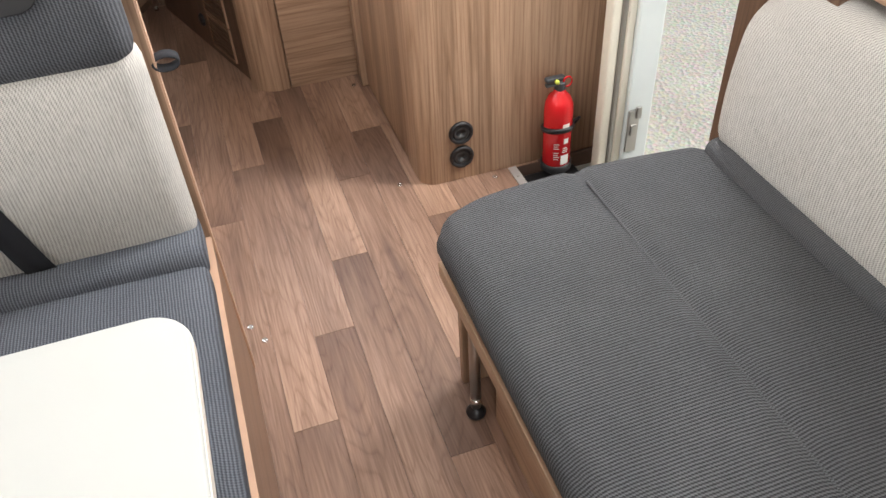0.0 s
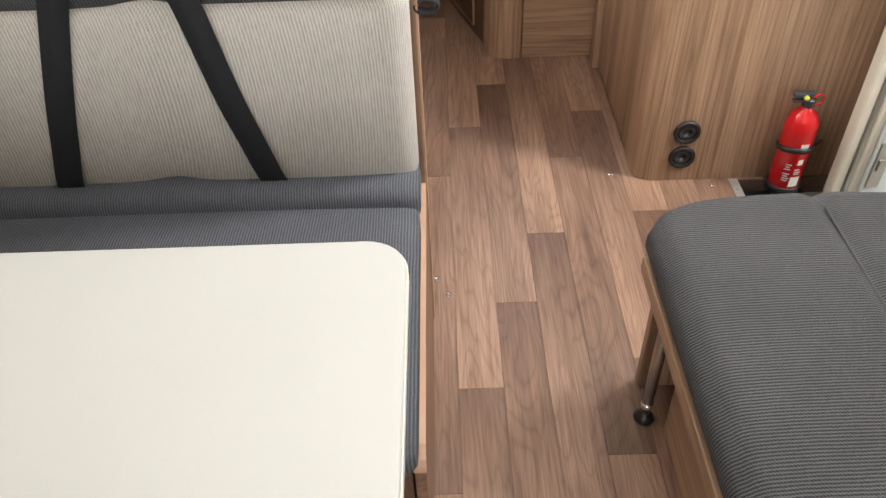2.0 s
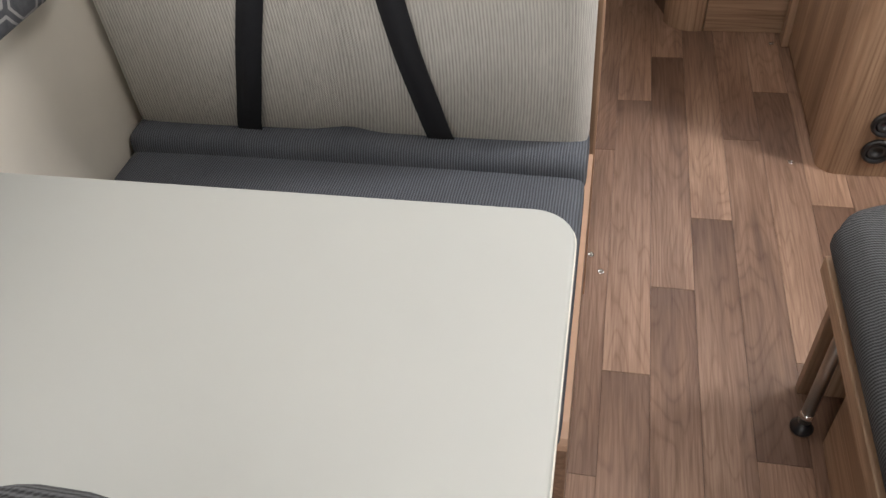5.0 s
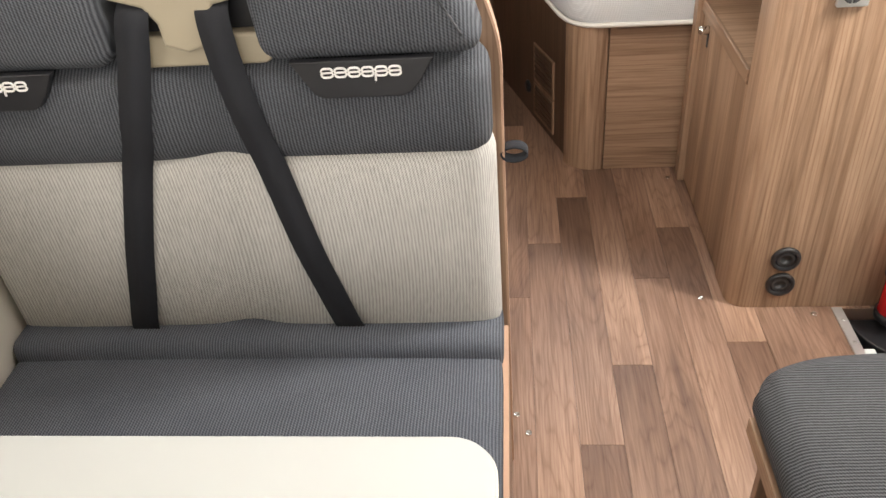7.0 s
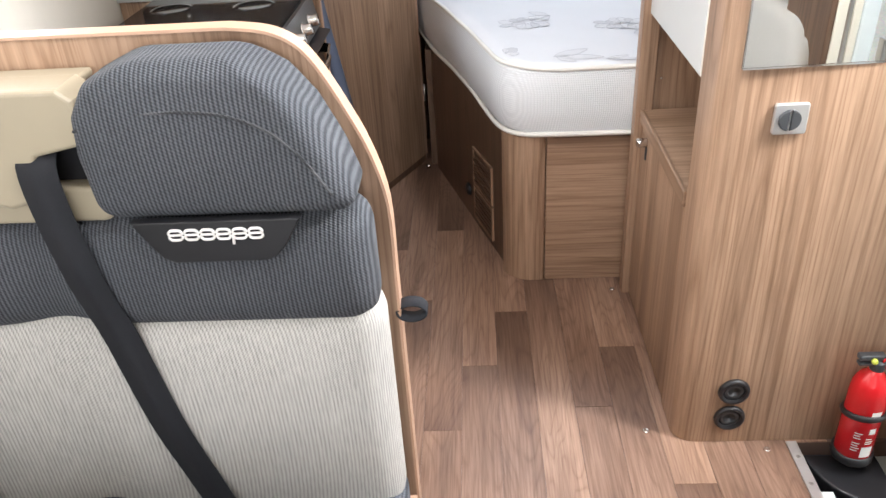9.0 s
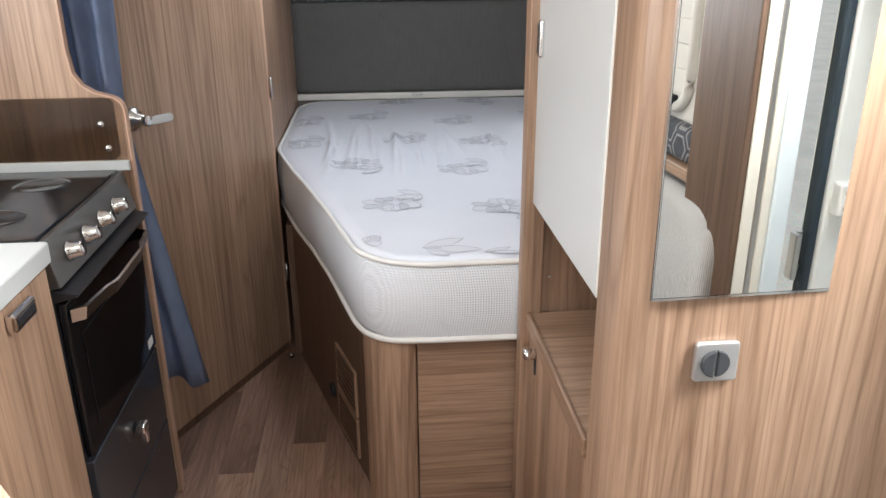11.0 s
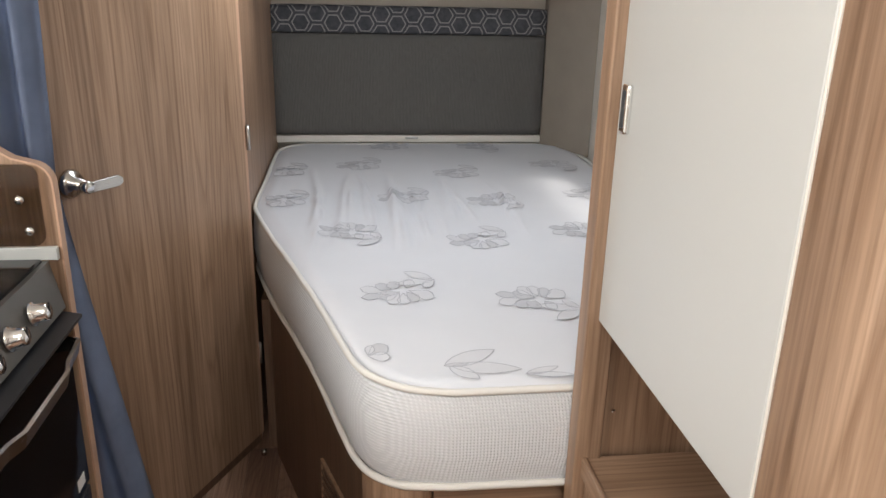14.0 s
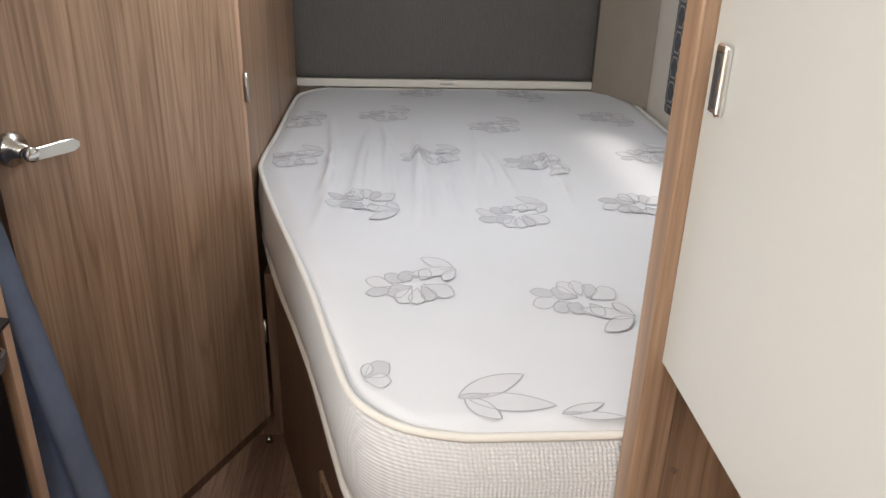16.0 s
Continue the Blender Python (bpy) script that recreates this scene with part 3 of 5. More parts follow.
part("window_frame", tube([(-1.118, y, z) for y, z in rounded(-0.04, 0.89, 1.21, 1.79, 0.09)], 0.018, 8, True), TRIM, winl, smooth=True)
pane = part("pane", box(-1.146, -1.14, 0.0, 0.85, 1.25, 1.75, 0), CLEAR, winl)
pane.visible_shadow = False
wink = thing("window_4", (-1.12, 2.0, 1.27), "acrylic kitchen window in cream frame", "window", "", "structure")
part("window_frame", tube([(-1.118, y, z) for y, z in rounded(1.57, 2.43, 1.24, 1.76, 0.06)], 0.014, 8, True), TRIM, wink, smooth=True)
solid("window_bolster", cushion(-1.123, -1.05, -0.3, 1.16, 0.90, 1.04, 0.025, (6, 24, 8)), HEX, (-1.1, 0.3, 0.90), "hexagon-print padded strip under the window by the table", "wall pad", smooth=True)

# ---------------------------------------------------------------- wardrobe block with mirror wall
WX, WY = 0.5, 1.892


def pillar_outline():
    r = 0.055
    return [(WX + 0.03, 2.05), (WX, 2.05)] + arc(WX + r, WY + r, r, 180, 270, 8) + [(XR - 0.002, WY), (XR - 0.002, WY + 0.03), (WX + 0.06, WY + 0.03), (WX + 0.03, WY + 0.06)]


ward = thing("wardrobe", (0.8, 2.25, 0), "light wood wardrobe with white upper door and open niche", "wardrobe")
part("mirror_wall", prism(pillar_outline(), "z", 0.001, ZC), WOOD, ward)
part("post", box(0.478, 0.53, 2.592, 2.642, 0.001, ZC, 0.004), WOOD, ward)
part("far_side", box(0.53, XR - 0.002, 2.612, 2.64, 0.001, ZC, 0.002), WOOD, ward)
ud = part("upper_door", box(0.497, 0.516, 2.054, 2.590, 0.957, 2.05, 0.003), WHITE_DOOR, ward, "white glossy door")
part("door_edge", box(0.4975, 0.5165, 2.0505, 2.0545, 0.957, 2.05, 0.001), TRIM, ud)
hp = part("door_handle", box(0.487, 0.498, 2.532, 2.558, 1.298, 1.376, 0.005, 3), CHROME, ud, "chrome finger pull", smooth=False)
part("handle_inlay", box(0.4855, 0.4885, 2.539, 2.551, 1.308, 1.366, 0.001), GREYPLASTIC, ud)
part("niche_shelf", box(0.5, 1.0, 2.05, 2.60, 0.645, 0.668, 0.003), WOOD_H, ward)
part("shelf_lip", box(0.492, 0.503, 2.05, 2.60, 0.630, 0.672, 0.003), WOOD_Y, ward)
part("niche_back", box(0.98, 1.0, 2.05, 2.60, 0.668, 0.96, 0), WOOD, ward)
part("niche_top", box(0.52, 1.0, 2.05, 2.60, 0.96, 0.975, 0), WOOD_H, ward)
ld = part("lower_door", box(0.501, 0.518, 2.054, 2.590, 0.012, 0.626, 0.003), WOOD, ward)
lk = part("lock", lathe([(0, 0.03), (0.012, 0.03), (0.014, 0.024), (0.014, 0.0)], (0.50, 2.508, 0.60), (0, -90, 0), 16), CHROME, ld, "chrome push lock", True)
# thin dark plate stands for the shadow cast below the lock
part("lock_shadow_plate", box(0.497, 0.5015, 2.502, 2.514, 0.545, 0.588, 0.001), GREYPLASTIC, ld)
for z in (0.76,):
    part("shelf_stud", lathe([(0, 0.006), (0.004, 0.005), (0.004, 0)], (0.55, 2.611, z), (90, 0, 0), 8), CHROME, ward)
mir = thing("wall_mirror", (0.67, WY, 1.03), "tall frameless mirror with thin silver edge on wood wall", "mirror")
ml, mr = (0.530, WY - 0.0125), (0.808, WY - 0.0018)
part("glass", prism([ml, mr, (mr[0], WY - 0.0008), (ml[0], WY - 0.0008)], "z", 1.032, 1.98), MIRROR, mir)
part("edge_strip", join(box(0.5265, 0.5295, WY - 0.013, WY - 0.0008, 1.029, 1.983, 0.001), prism([(ml[0], ml[1] - 0.0008), (mr[0], mr[1] - 0.0008), (mr[0], WY - 0.0008), (ml[0], WY - 0.0008)], "z", 1.0275, 1.0315)), CHROME, mir)
sw = thing("light_switch", (0.642, WY, 0.92), "chrome square plate with dark round rocker switch", "switch")
part("plate", prism(rounded(0.607, 0.677, 0.886, 0.953, 0.006, 3), "y", WY - 0.012, WY - 0.001, 0.003), ALU, sw)
part("rocker", join(prism(arc(0.638, 0.919, 0.0225, 95, 265, 12), "y", WY - 0.020, WY - 0.011, 0.002), prism(arc(0.639, 0.919, 0.0225, -85, 85, 12), "y", WY - 0.018, WY - 0.011, 0.002)), GREYPLASTIC, sw)
for z in (0.177, 0.088):
    ve = thing("air_vent", (0.634, WY, z), "round black plastic hot air outlet in wood panel", "vent", "heater outlets")
    part("ring", lathe([(0.028, 0.002), (0.030, 0.012), (0.037, 0.010), (0.040, 0.004), (0.040, 0.0)], (0.634, WY, z), (90, 0, 0), 32), BLACK, ve, smooth=True)
    part("flap", lathe([(0, 0.004), (0.012, 0.0035), (0.022, 0.006), (0.0285, 0.0045)], (0.634, WY, z), (96, 0, 0), 32), GREYPLASTIC, ve, smooth=True)

# fire extinguisher on the wall beside the doorway
EX, EY = 0.937, 1.835
ext = thing("fire_extinguisher", (EX, EY, 0.0), "small red fire extinguisher strapped to wooden wall", "extinguisher")
part("cylinder", lathe([(0, 0.022), (0.038, 0.022), (0.045, 0.03), (0.0455, 0.22), (0.043, 0.245), (0.033, 0.268), (0.02, 0.28), (0.016, 0.292)], (EX, EY, 0), n=32), RED, ext, smooth=True)
part("foot_cup", lathe([(0, 0.0), (0.042, 0.0), (0.05, 0.008), (0.05, 0.03), (0.047, 0.032)], (EX, EY, 0), n=28), BLACK, ext, smooth=True)
vl = part("valve", join(lathe([(0.016, 0.29), (0.018, 0.295), (0.018, 0.315), (0.012, 0.32)], (EX, EY, 0), n=16), box(EX - 0.05, EX + 0.012, EY - 0.011, EY + 0.011, 0.322, 0.336, 0.004), box(EX - 0.048, EX + 0.012, EY - 0.009, EY + 0.009, 0.306, 0.315, 0.003)), GREYPLASTIC, ext)
part("safety_pin", tube([(EX + 0.018 + 0.014 * math.cos(a), EY - 0.012, 0.318 + 0.016 * math.sin(a)) for a in np.linspace(0, 2 * math.pi, 16)[:-1]], 0.0028, 6, True), RED, vl, smooth=True)
part("gauge", lathe([(0, 0.009), (0.0065, 0.008), (0.0075, 0)], (EX - 0.018, EY - 0.012, 0.325), (90, 0, 0), 16), YELLOW, vl, smooth=True)
st = part("strap", tube([(EX + 0.0475 * math.cos(a), EY + 0.0475 * math.sin(a), 0.157 - 0.012 * math.sin(a)) for a in np.linspace(0, 2 * math.pi, 28)[:-1]], 0.006, 6, True, 1.5), BLACK, ext, smooth=True)
part("wall_bracket", join(box(EX + 0.02, EX + 0.05, EY + 0.03, WY - 0.001, 0.08, 0.22, 0.004), tube(curve_points([(EX + 0.045, EY, 0.16), (EX + 0.08, EY + 0.01, 0.165), (EX + 0.075, EY + 0.04, 0.12), (EX + 0.06, WY - 0.006, 0.09)], 5), 0.004)), BLACK, ext)


def label_patch(a0, a1, z0, z1, r=0.0462):
    bm = bmesh.new()
    k = 8
    cols = [[bm.verts.new((EX + r * math.cos(radians(a0 + (a1 - a0) * i / k)), EY + r * math.sin(radians(a0 + (a1 - a0) * i / k)), z)) for z in (z0, z1)] for i in range(k + 1)]
    for a, b in zip(cols, cols[1:]):
        bm.faces.new((a[0], b[0], b[1], a[1]))
    return bm


for a0, a1, z0, z1 in ((-98, -62, 0.04, 0.075), (-96, -66, 0.172, 0.19), (-88, -68, 0.118, 0.136)):
    part("label", label_patch(a0, a1, z0, z1), PAPER, ext, "white printed label")
for a0, w, z in ((-128, 20, 0.06), (-128, 24, 0.068), (-128, 18, 0.076), (-128, 22, 0.084), (-128, 20, 0.1), (-128, 16, 0.108), (-128, 22, 0.116), (-92, 20, 0.085), (-92, 24, 0.092), (-92, 18, 0.1)):
    part("text_line", label_patch(a0, a0 + w, z, z + 0.003), PAPER, ext)

# ---------------------------------------------------------------- bed
out = [(0.254, 2.66), (0.165, 2.68), (0.105, 2.725), (0.07, 2.785), (0.04, 2.89), (-0.037, 3.183), (-0.135, 3.5), (-0.225, 3.82), (-0.252, 3.98), (-0.248, 4.3), (-0.248, 4.72), (-0.23, 4.86), (-0.15, 4.95)]
bed_outline = [tuple(p[:2]) for p in curve_points([(x, y, 0) for x, y in out], 4)] + [(0.5, 4.955), (0.95, 4.955), (1.06, 4.88), (1.10, 4.75), (1.105, 4.0), (1.105, 2.72), (1.05, 2.66), (0.6, 2.66)]


def inset(pts, d):
    res, k = [], len(pts)
    for i in range(k):
        a, b = Vector(pts[i - 1]), Vector(pts[(i + 1) % k])
        t = (b - a).normalized()
        res.append((pts[i][0] + t.y * d, pts[i][1] - t.x * d))
    return res


def centroid_side(pts):
    area = sum(a[0] * b[1] - b[0] * a[1] for a, b in zip(pts, pts[1:] + pts[:1]))
    return 1 if area < 0 else -1


SIDE = centroid_side(bed_outline)
matt = thing("mattress", (0.4, 3.8, 0.56), "white sprung mattress with quilted border and grey flower motifs", "mattress")
MZ0, MZ1 = 0.565, 0.785


def mattress_side():
    bm = bmesh.new()
    rows = []
    for z, d in ((MZ0, 0.006), (MZ0 + 0.02, -0.004), (MZ0 + 0.08, -0.012), (MZ0 + 0.14, -0.012), (MZ1 - 0.02, -0.004), (MZ1, 0.006)):
        rows.append([bm.verts.new((x + 0.005 * noise.noise((x * 14, y * 14, z * 3)), y + 0.003 * noise.noise((y * 14, x * 14, z * 3)), z)) for x, y in inset(bed_outline, d * SIDE)])
    k = len(bed_outline)
    for a, b in zip(rows, rows[1:]):
        for j in range(k):
            bm.faces.new((a[j], a[(j + 1) % k], b[(j + 1) % k], b[j]))
    bm.faces.new(rows[0][::-1])
    return bm


FOLDS = [(rng0.uniform(-0.05, 0.62), rng0.uniform(3.35, 3.7), rng0.uniform(4.0, 4.5), rng0.uniform(0.006, 0.013), rng0.uniform(0.006, 0.013), rng0.uniform(-0.06, 0.06)) for rng0 in [random.Random(5)] for _ in range(26)]


def top_height(x, y):
    """The stuffed top, with loose folds running down the middle of the bed."""
    h = MZ1 + 0.012 + 0.006 * noise.noise((x * 2.2, y * 2.2, 0.7))
    if -0.15 < x < 0.75 and 3.3 < y < 4.55:
        for fx, ya, yb, w, a, lean_x in FOLDS:
            if ya < y < yb:
                u = (y - ya) / (yb - ya)
                d = (x - fx - lean_x * u - 0.008 * math.sin(5 * u + fx * 30)) / w
                if abs(d) < 3:
                    h += a * math.sin(math.pi * u) * math.exp(-d * d)
    return h


def inside_outline(x, y, pts):
    hit = False
    for (xa, ya), (xb, yb) in zip(pts, pts[1:] + pts[:1]):
        if (ya > y) != (yb > y) and x < (xb - xa) * (y - ya) / (yb - ya) + xa:
            hit = not hit
    return hit


def mattress_top():
    """Rows across the bed from the outline's one side to the other."""
    bm = bmesh.new()
    ys = [2.664 + (4.951 - 2.664) * i / 150 for i in range(151)]
    ring = inset(bed_outline, 0.004 * SIDE)
    rows = []
    for y in ys:
        cuts = []
        for (xa, ya), (xb, yb) in zip(ring, ring[1:] + ring[:1]):
            if (ya > y) != (yb > y):
                cuts.append(xa + (xb - xa) * (y - ya) / (yb - ya))
        if len(cuts) < 2:
            continue
        a, b = min(cuts), max(cuts)
        k = 170
        row = []
        for i in range(k + 1):
            x = a + (b - a) * i / k
            edge = min(x - a, b - x, y - 2.655, 4.96 - y)
            drop = max(0.0, 1 - edge / 0.05)
            row.append(bm.verts.new((x, y, top_height(x, y) - 0.018 * drop * drop)))
        rows.append(row)
    for a, b in zip(rows, rows[1:]):
        for i in range(len(a) - 1):
            bm.faces.new((a[i], a[i + 1], b[i + 1], b[i]))
    return bm


part("border", mattress_side(), MATTRESS_SIDE, matt, "quilted white border", True)
top_part = part("top", mattress_top(), MATTRESS_TOP, matt, "white satin top", True)
wave_ring = [(x, y, MZ1 + 0.004 * noise.noise((x * 6, y * 6, 5))) for x, y in inset(bed_outline, -0.001 * SIDE)]
part("top_piping", tube(wave_ring, 0.0075, 6, True), PIPING, matt, "cream piping", True)
part("bottom_piping", tube([(x, y, MZ0 + 0.004 + 0.012 * noise.noise((x * 4, y * 4, 1))) for x, y in inset(bed_outline, -0.003 * SIDE)], 0.0085, 6, True), PIPING, matt, "cream piping", True)


def lobe(length, width, blunt):
    """Half outline of a petal or leaf: (along, across) from the stalk to the tip."""
    return [(u * length, width * math.sin(math.pi * u ** blunt) ** 0.8) for u in [i / 12 for i in range(13)]]


def petal(x, y, turn, length, width, blunt, flip):
    half = lobe(length, width, blunt)
    c, s_ = math.cos(turn), math.sin(turn)
    pts = half + [(u, -v) for u, v in half[-2:0:-1]]
    return [(x + c * u - s_ * v, y + flip * (s_ * u + c * v)) for u, v in pts]


def woven_patch(ring, lift):
    bm = bmesh.new()
    mx, my = sum(p[0] for p in ring) / len(ring), sum(p[1] for p in ring) / len(ring)
    mid = bm.verts.new((mx, my, top_height(mx, my) + lift))
    vs = [bm.verts.new((x, y, top_height(x, y) + lift)) for x, y in ring]
    for p, q in zip(vs, vs[1:] + vs[:1]):
        bm.faces.new((mid, p, q))
    return bm


# place, direction, length, half width, bluntness of the tip, filled dark
FLOWER = ((-0.035, 0.0, 163, 0.075, 0.017, 1.7, 0), (-0.03, -0.01, 188, 0.075, 0.014, 1.7, 1), (-0.02, 0.012, 150, 0.05, 0.016, 1.4, 1),
          (0.0, 0.0, 205, 0.06, 0.02, 1.5, 1), (0.0, -0.005, 235, 0.055, 0.02, 1.6, 0), (0.01, -0.005, 268, 0.05, 0.018, 1.6, 0), (0.02, 0.0, 300, 0.05, 0.017, 1.6, 1),
          (0.025, 0.005, 335, 0.075, 0.021, 1.7, 0), (-0.005, 0.015, 120, 0.035, 0.02, 1.2, 1), (0.02, 0.018, 60, 0.04, 0.016, 1.2, 1),
          (0.105, 0.055, 190, 0.115, 0.015, 0.9, 0), (0.10, 0.058, 155, 0.085, 0.017, 0.9, 0), (0.105, 0.052, 225, 0.05, 0.013, 1.2, 0))
SPRIG = ((0.0, 0.0, 24, 0.125, 0.022, 0.9, 0), (0.015, -0.004, -8, 0.14, 0.02, 0.9, 0), (0.01, -0.004, -40, 0.07, 0.016, 0.9, 0), (0.0, 0.0, 4, 0.05, 0.006, 0.9, 1))
BUD = ((0.0, 0.0, 35, 0.05, 0.018, 1.4, 1), (0.0, -0.004, -5, 0.045, 0.014, 1.4, 0), (0.0, 0.0, 75, 0.03, 0.01, 1.2, 0))


MATTRESS_EDGE = inset(bed_outline, 0.012 * SIDE)


def motif(cx, cy, shape, scale=1.0, mirrored=False, deep=1.0):
    """A woven flower head with a pair of leaves, a sprig of leaves, or a bud."""
    flip = -1 if mirrored else 1
    for i, (x, y, d, ln, w, blunt, filled) in enumerate(shape):
        ring = petal(x * scale, y * scale, radians(d), ln * scale, w * scale, blunt, 1)
        ring = [(cx + u, cy + flip * deep * v) for u, v in ring]
        if not all(inside_outline(u, v, MATTRESS_EDGE) for u, v in ring):
            continue
        part("petal", woven_patch(ring, 0.0012 + 0.0002 * i), MOTIF if filled else MOTIF_PALE, top_part)
        part("petal_outline", tube([(u, v, top_height(u, v) + 0.0014 + 0.0002 * i) for u, v in ring], 0.0011, 4, True, 0.5), MOTIF_LINE, top_part)


for cx, cy, turn in ((0.18, 3.117, 0), (0.506, 3.071, 175), (0.063, 3.611, 180), (0.44, 3.50, 10), (0.771, 3.59, 170), (-0.165, 3.955, 10), (0.255, 3.993, 5), (0.563, 3.94, 178), (0.931, 4.015, 0), (0.106, 4.483, 0), (0.49, 4.342, 5), (0.911, 4.497, 175), (-0.19, 4.38, 0), (0.25, 4.86, 0), (0.65, 4.86, 175), (0.86, 3.05, 10)):
    motif(cx, cy, FLOWER, 0.88, turn > 90, 1.6)
motif(0.245, 2.745, SPRIG, 0.98, False, 1.2)
motif(0.40, 2.695, SPRIG, 0.62, False, 0.8)
motif(0.095, 2.80, BUD, 1.0, False, 1.4)

base = thing("divan", (0.5, 3.6, 0), "wood panelled divan bed with rounded corner and louvred vents", "bed")
part("front_panel", box(0.222, 0.499, 2.692, 2.712, 0.001, 0.562, 0.002), WOOD_H, base, "panel with level grain")
corner = [(0.218, 2.688)] + arc(0.185, 2.80, 0.112, 285, 200, 8) + [(0.085, 2.80), (0.105, 2.81), (0.218, 2.72)]
part("corner_panel", prism(corner, "z", 0.001, 0.562), WOOD, base, "rounded corner strip")
d0, d1 = Vector((0.088, 2.802)), Vector((-0.19, 3.66))
dn = Vector((-(d1 - d0).y, (d1 - d0).x)).normalized()
# side of the bed lies in shade, which its dark wood colour carries
part("side_panel", prism([tuple(d0), tuple(d1), tuple(d1 - dn * 0.02), tuple(d0 - dn * 0.02)], "z", 0.001, 0.562), WOOD_DARK_SHADED, base, "side panel with its shade in the dark colour")
part("deck", prism(inset(bed_outline, 0.03 * SIDE), "z", 0.545, 0.562), WOOD_DARK_SHADED, base)
part("rear_support", box(-0.22, 1.1, 3.7, 4.9, 0.001, 0.545, 0), WOOD_DARK_SHADED, base)


def on_side(u, z, outw=0.0):
    p = d0 + (d1 - d0).normalized() * u + dn * outw
    return (p.x, p.y, z)


def side_block(u0, u1, z0, z1, o0, o1):
    bm = bmesh.new()
    vs = [bm.verts.new(on_side(u, z, o)) for o in (o0, o1) for u, z in ((u0, z0), (u1, z0), (u1, z1), (u0, z1))]
    for q in ((0, 1, 2, 3), (4, 5, 6, 7), (0, 1, 5, 4), (1, 2, 6, 5), (2, 3, 7, 6), (3, 0, 4, 7)):
        bm.faces.new([vs[i] for i in q])
    return bm


for z0, z1 in ((0.19, 0.33), (0.04, 0.165)):
    v = part("louvre_vent", side_block(0.13, 0.33, z0, z1, 0.0, 0.004), WOOD_DARK_SHADED, base)
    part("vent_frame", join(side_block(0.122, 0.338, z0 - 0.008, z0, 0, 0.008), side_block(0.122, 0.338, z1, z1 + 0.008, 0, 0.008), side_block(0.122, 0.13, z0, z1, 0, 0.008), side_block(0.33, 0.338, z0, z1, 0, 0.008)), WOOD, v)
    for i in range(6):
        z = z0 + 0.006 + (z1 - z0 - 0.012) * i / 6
        part("slat", side_block(0.13, 0.33, z, z + (z1 - z0) / 6 * 0.3, 0.004, 0.008), WOOD_DARK_SHADED, v)
part("socket", lathe([(0, 0.012), (0.02, 0.012), (0.026, 0.006), (0.028, 0)], on_side(0.42, 0.115), (90, 0, math.degrees(math.atan2(dn.y, dn.x)) + 90), 20), BLACK, base, "black round outlet", True)

# ---------------------------------------------------------------- rear wall of the bedroom
hb = thing("headboard", (0.35, 4.96, 0.8), "grey upholstered headboard with hexagon-print top band", "headboard")
part("pad", cushion(-0.272, 0.972, 4.955, 5.015, 0.832, 1.285, 0.012, (24, 4, 14)), HEAD_CLOTH, hb, smooth=True)
part("band", cushion(-0.272, 0.972, 4.950, 5.015, 1.286, 1.405, 0.012, (24, 4, 8)), HEX, hb, "band printed with hexagons", True)
solid("bed_rail", box(-0.262, 0.975, 4.962, 5.018, 0.795, 0.829, 0.004), TRIM, (0.35, 5.0, 0.8), "cream rail behind the mattress", "rail")
solid("rail_latch", box(0.33, 0.39, 4.955, 4.963, 0.812, 0.822, 0.002), STEEL, (0.36, 4.96, 0.812), "small grey label on the cream rail", "latch")
structure("corner_panel", prism([(0.975, 5.018), (0.975, 4.955), (XR - 0.002, 4.66), (XR - 0.002, 5.018)], "z", 0.79, 1.62), TAUPE, "taupe angled corner panel beside the headboard", "wall panel")
lock = thing("overhead_locker", (0.3, 4.7, 1.63), "white overhead locker with brown underside and cream trim", "cupboard")
part("body", box(-0.24, XR - 0.003, 4.60, 5.018, 1.69, ZC - 0.002, 0), TAUPE, lock)
part("underside", box(-0.22, XR - 0.003, 4.57, 5.018, 1.655, 1.69, 0.002), WOOD_DARK_SHADED, lock)
for xa, xb in ((-0.205, 0.672), (0.68, 1.11)):
    ldr = part("locker_door", box(xa, xb, 4.572, 4.598, 1.715, 2.12, 0.004), WHITE_DOOR, lock)
    hx = (xa + xb) / 2
    part("locker_handle", join(box(hx - 0.098, hx + 0.098, 4.545, 4.555, 1.745, 1.775, 0.004), box(hx - 0.09, hx - 0.07, 4.55, 4.574, 1.752, 1.768, 0.001), box(hx + 0.07, hx + 0.09, 4.55, 4.574, 1.752, 1.768, 0.001)), CHROME, ldr, "chrome bar handle")
part("trim_tube", tube([(-0.24, 4.56, 2.12), (-0.24, 4.56, 1.76)] + [(x, 4.56, z) for x, z in arc(-0.17, 1.705, 0.07, 180, 270, 6)] + [(1.12, 4.56, 1.635)], 0.017, 8), TRIM, lock, "cream trim", True)
winr = thing("window_3", (1.12, 3.75, 1.05), "small bedroom side window with dark patterned blind edge", "window", "", "structure")
part("window_frame", tube([(1.118, y, z) for y, z in rounded(3.37, 4.13, 1.02, 1.51, 0.06)], 0.014, 8, True), TRIM, winr, smooth=True)
# unseen blind, added to shrink the sun patch that falls on the mattress
part("blind", join(*[box(1.128, 1.136, 3.4, 4.1, 1.48 - 0.0455 * (i + 1), 1.48 - 0.0455 * i, 0.003) for i in range(7)]), CREAM, winr, "unseen cream pleated blind added to cut the sun on the bed")
solid("side_pad", cushion(1.07, 1.122, 4.17, 4.34, 0.86, 1.5, 0.015, (4, 8, 12)), HEX, (1.1, 4.25, 0.86), "hexagon-print padded strip beside the bed", "wall pad", smooth=True)

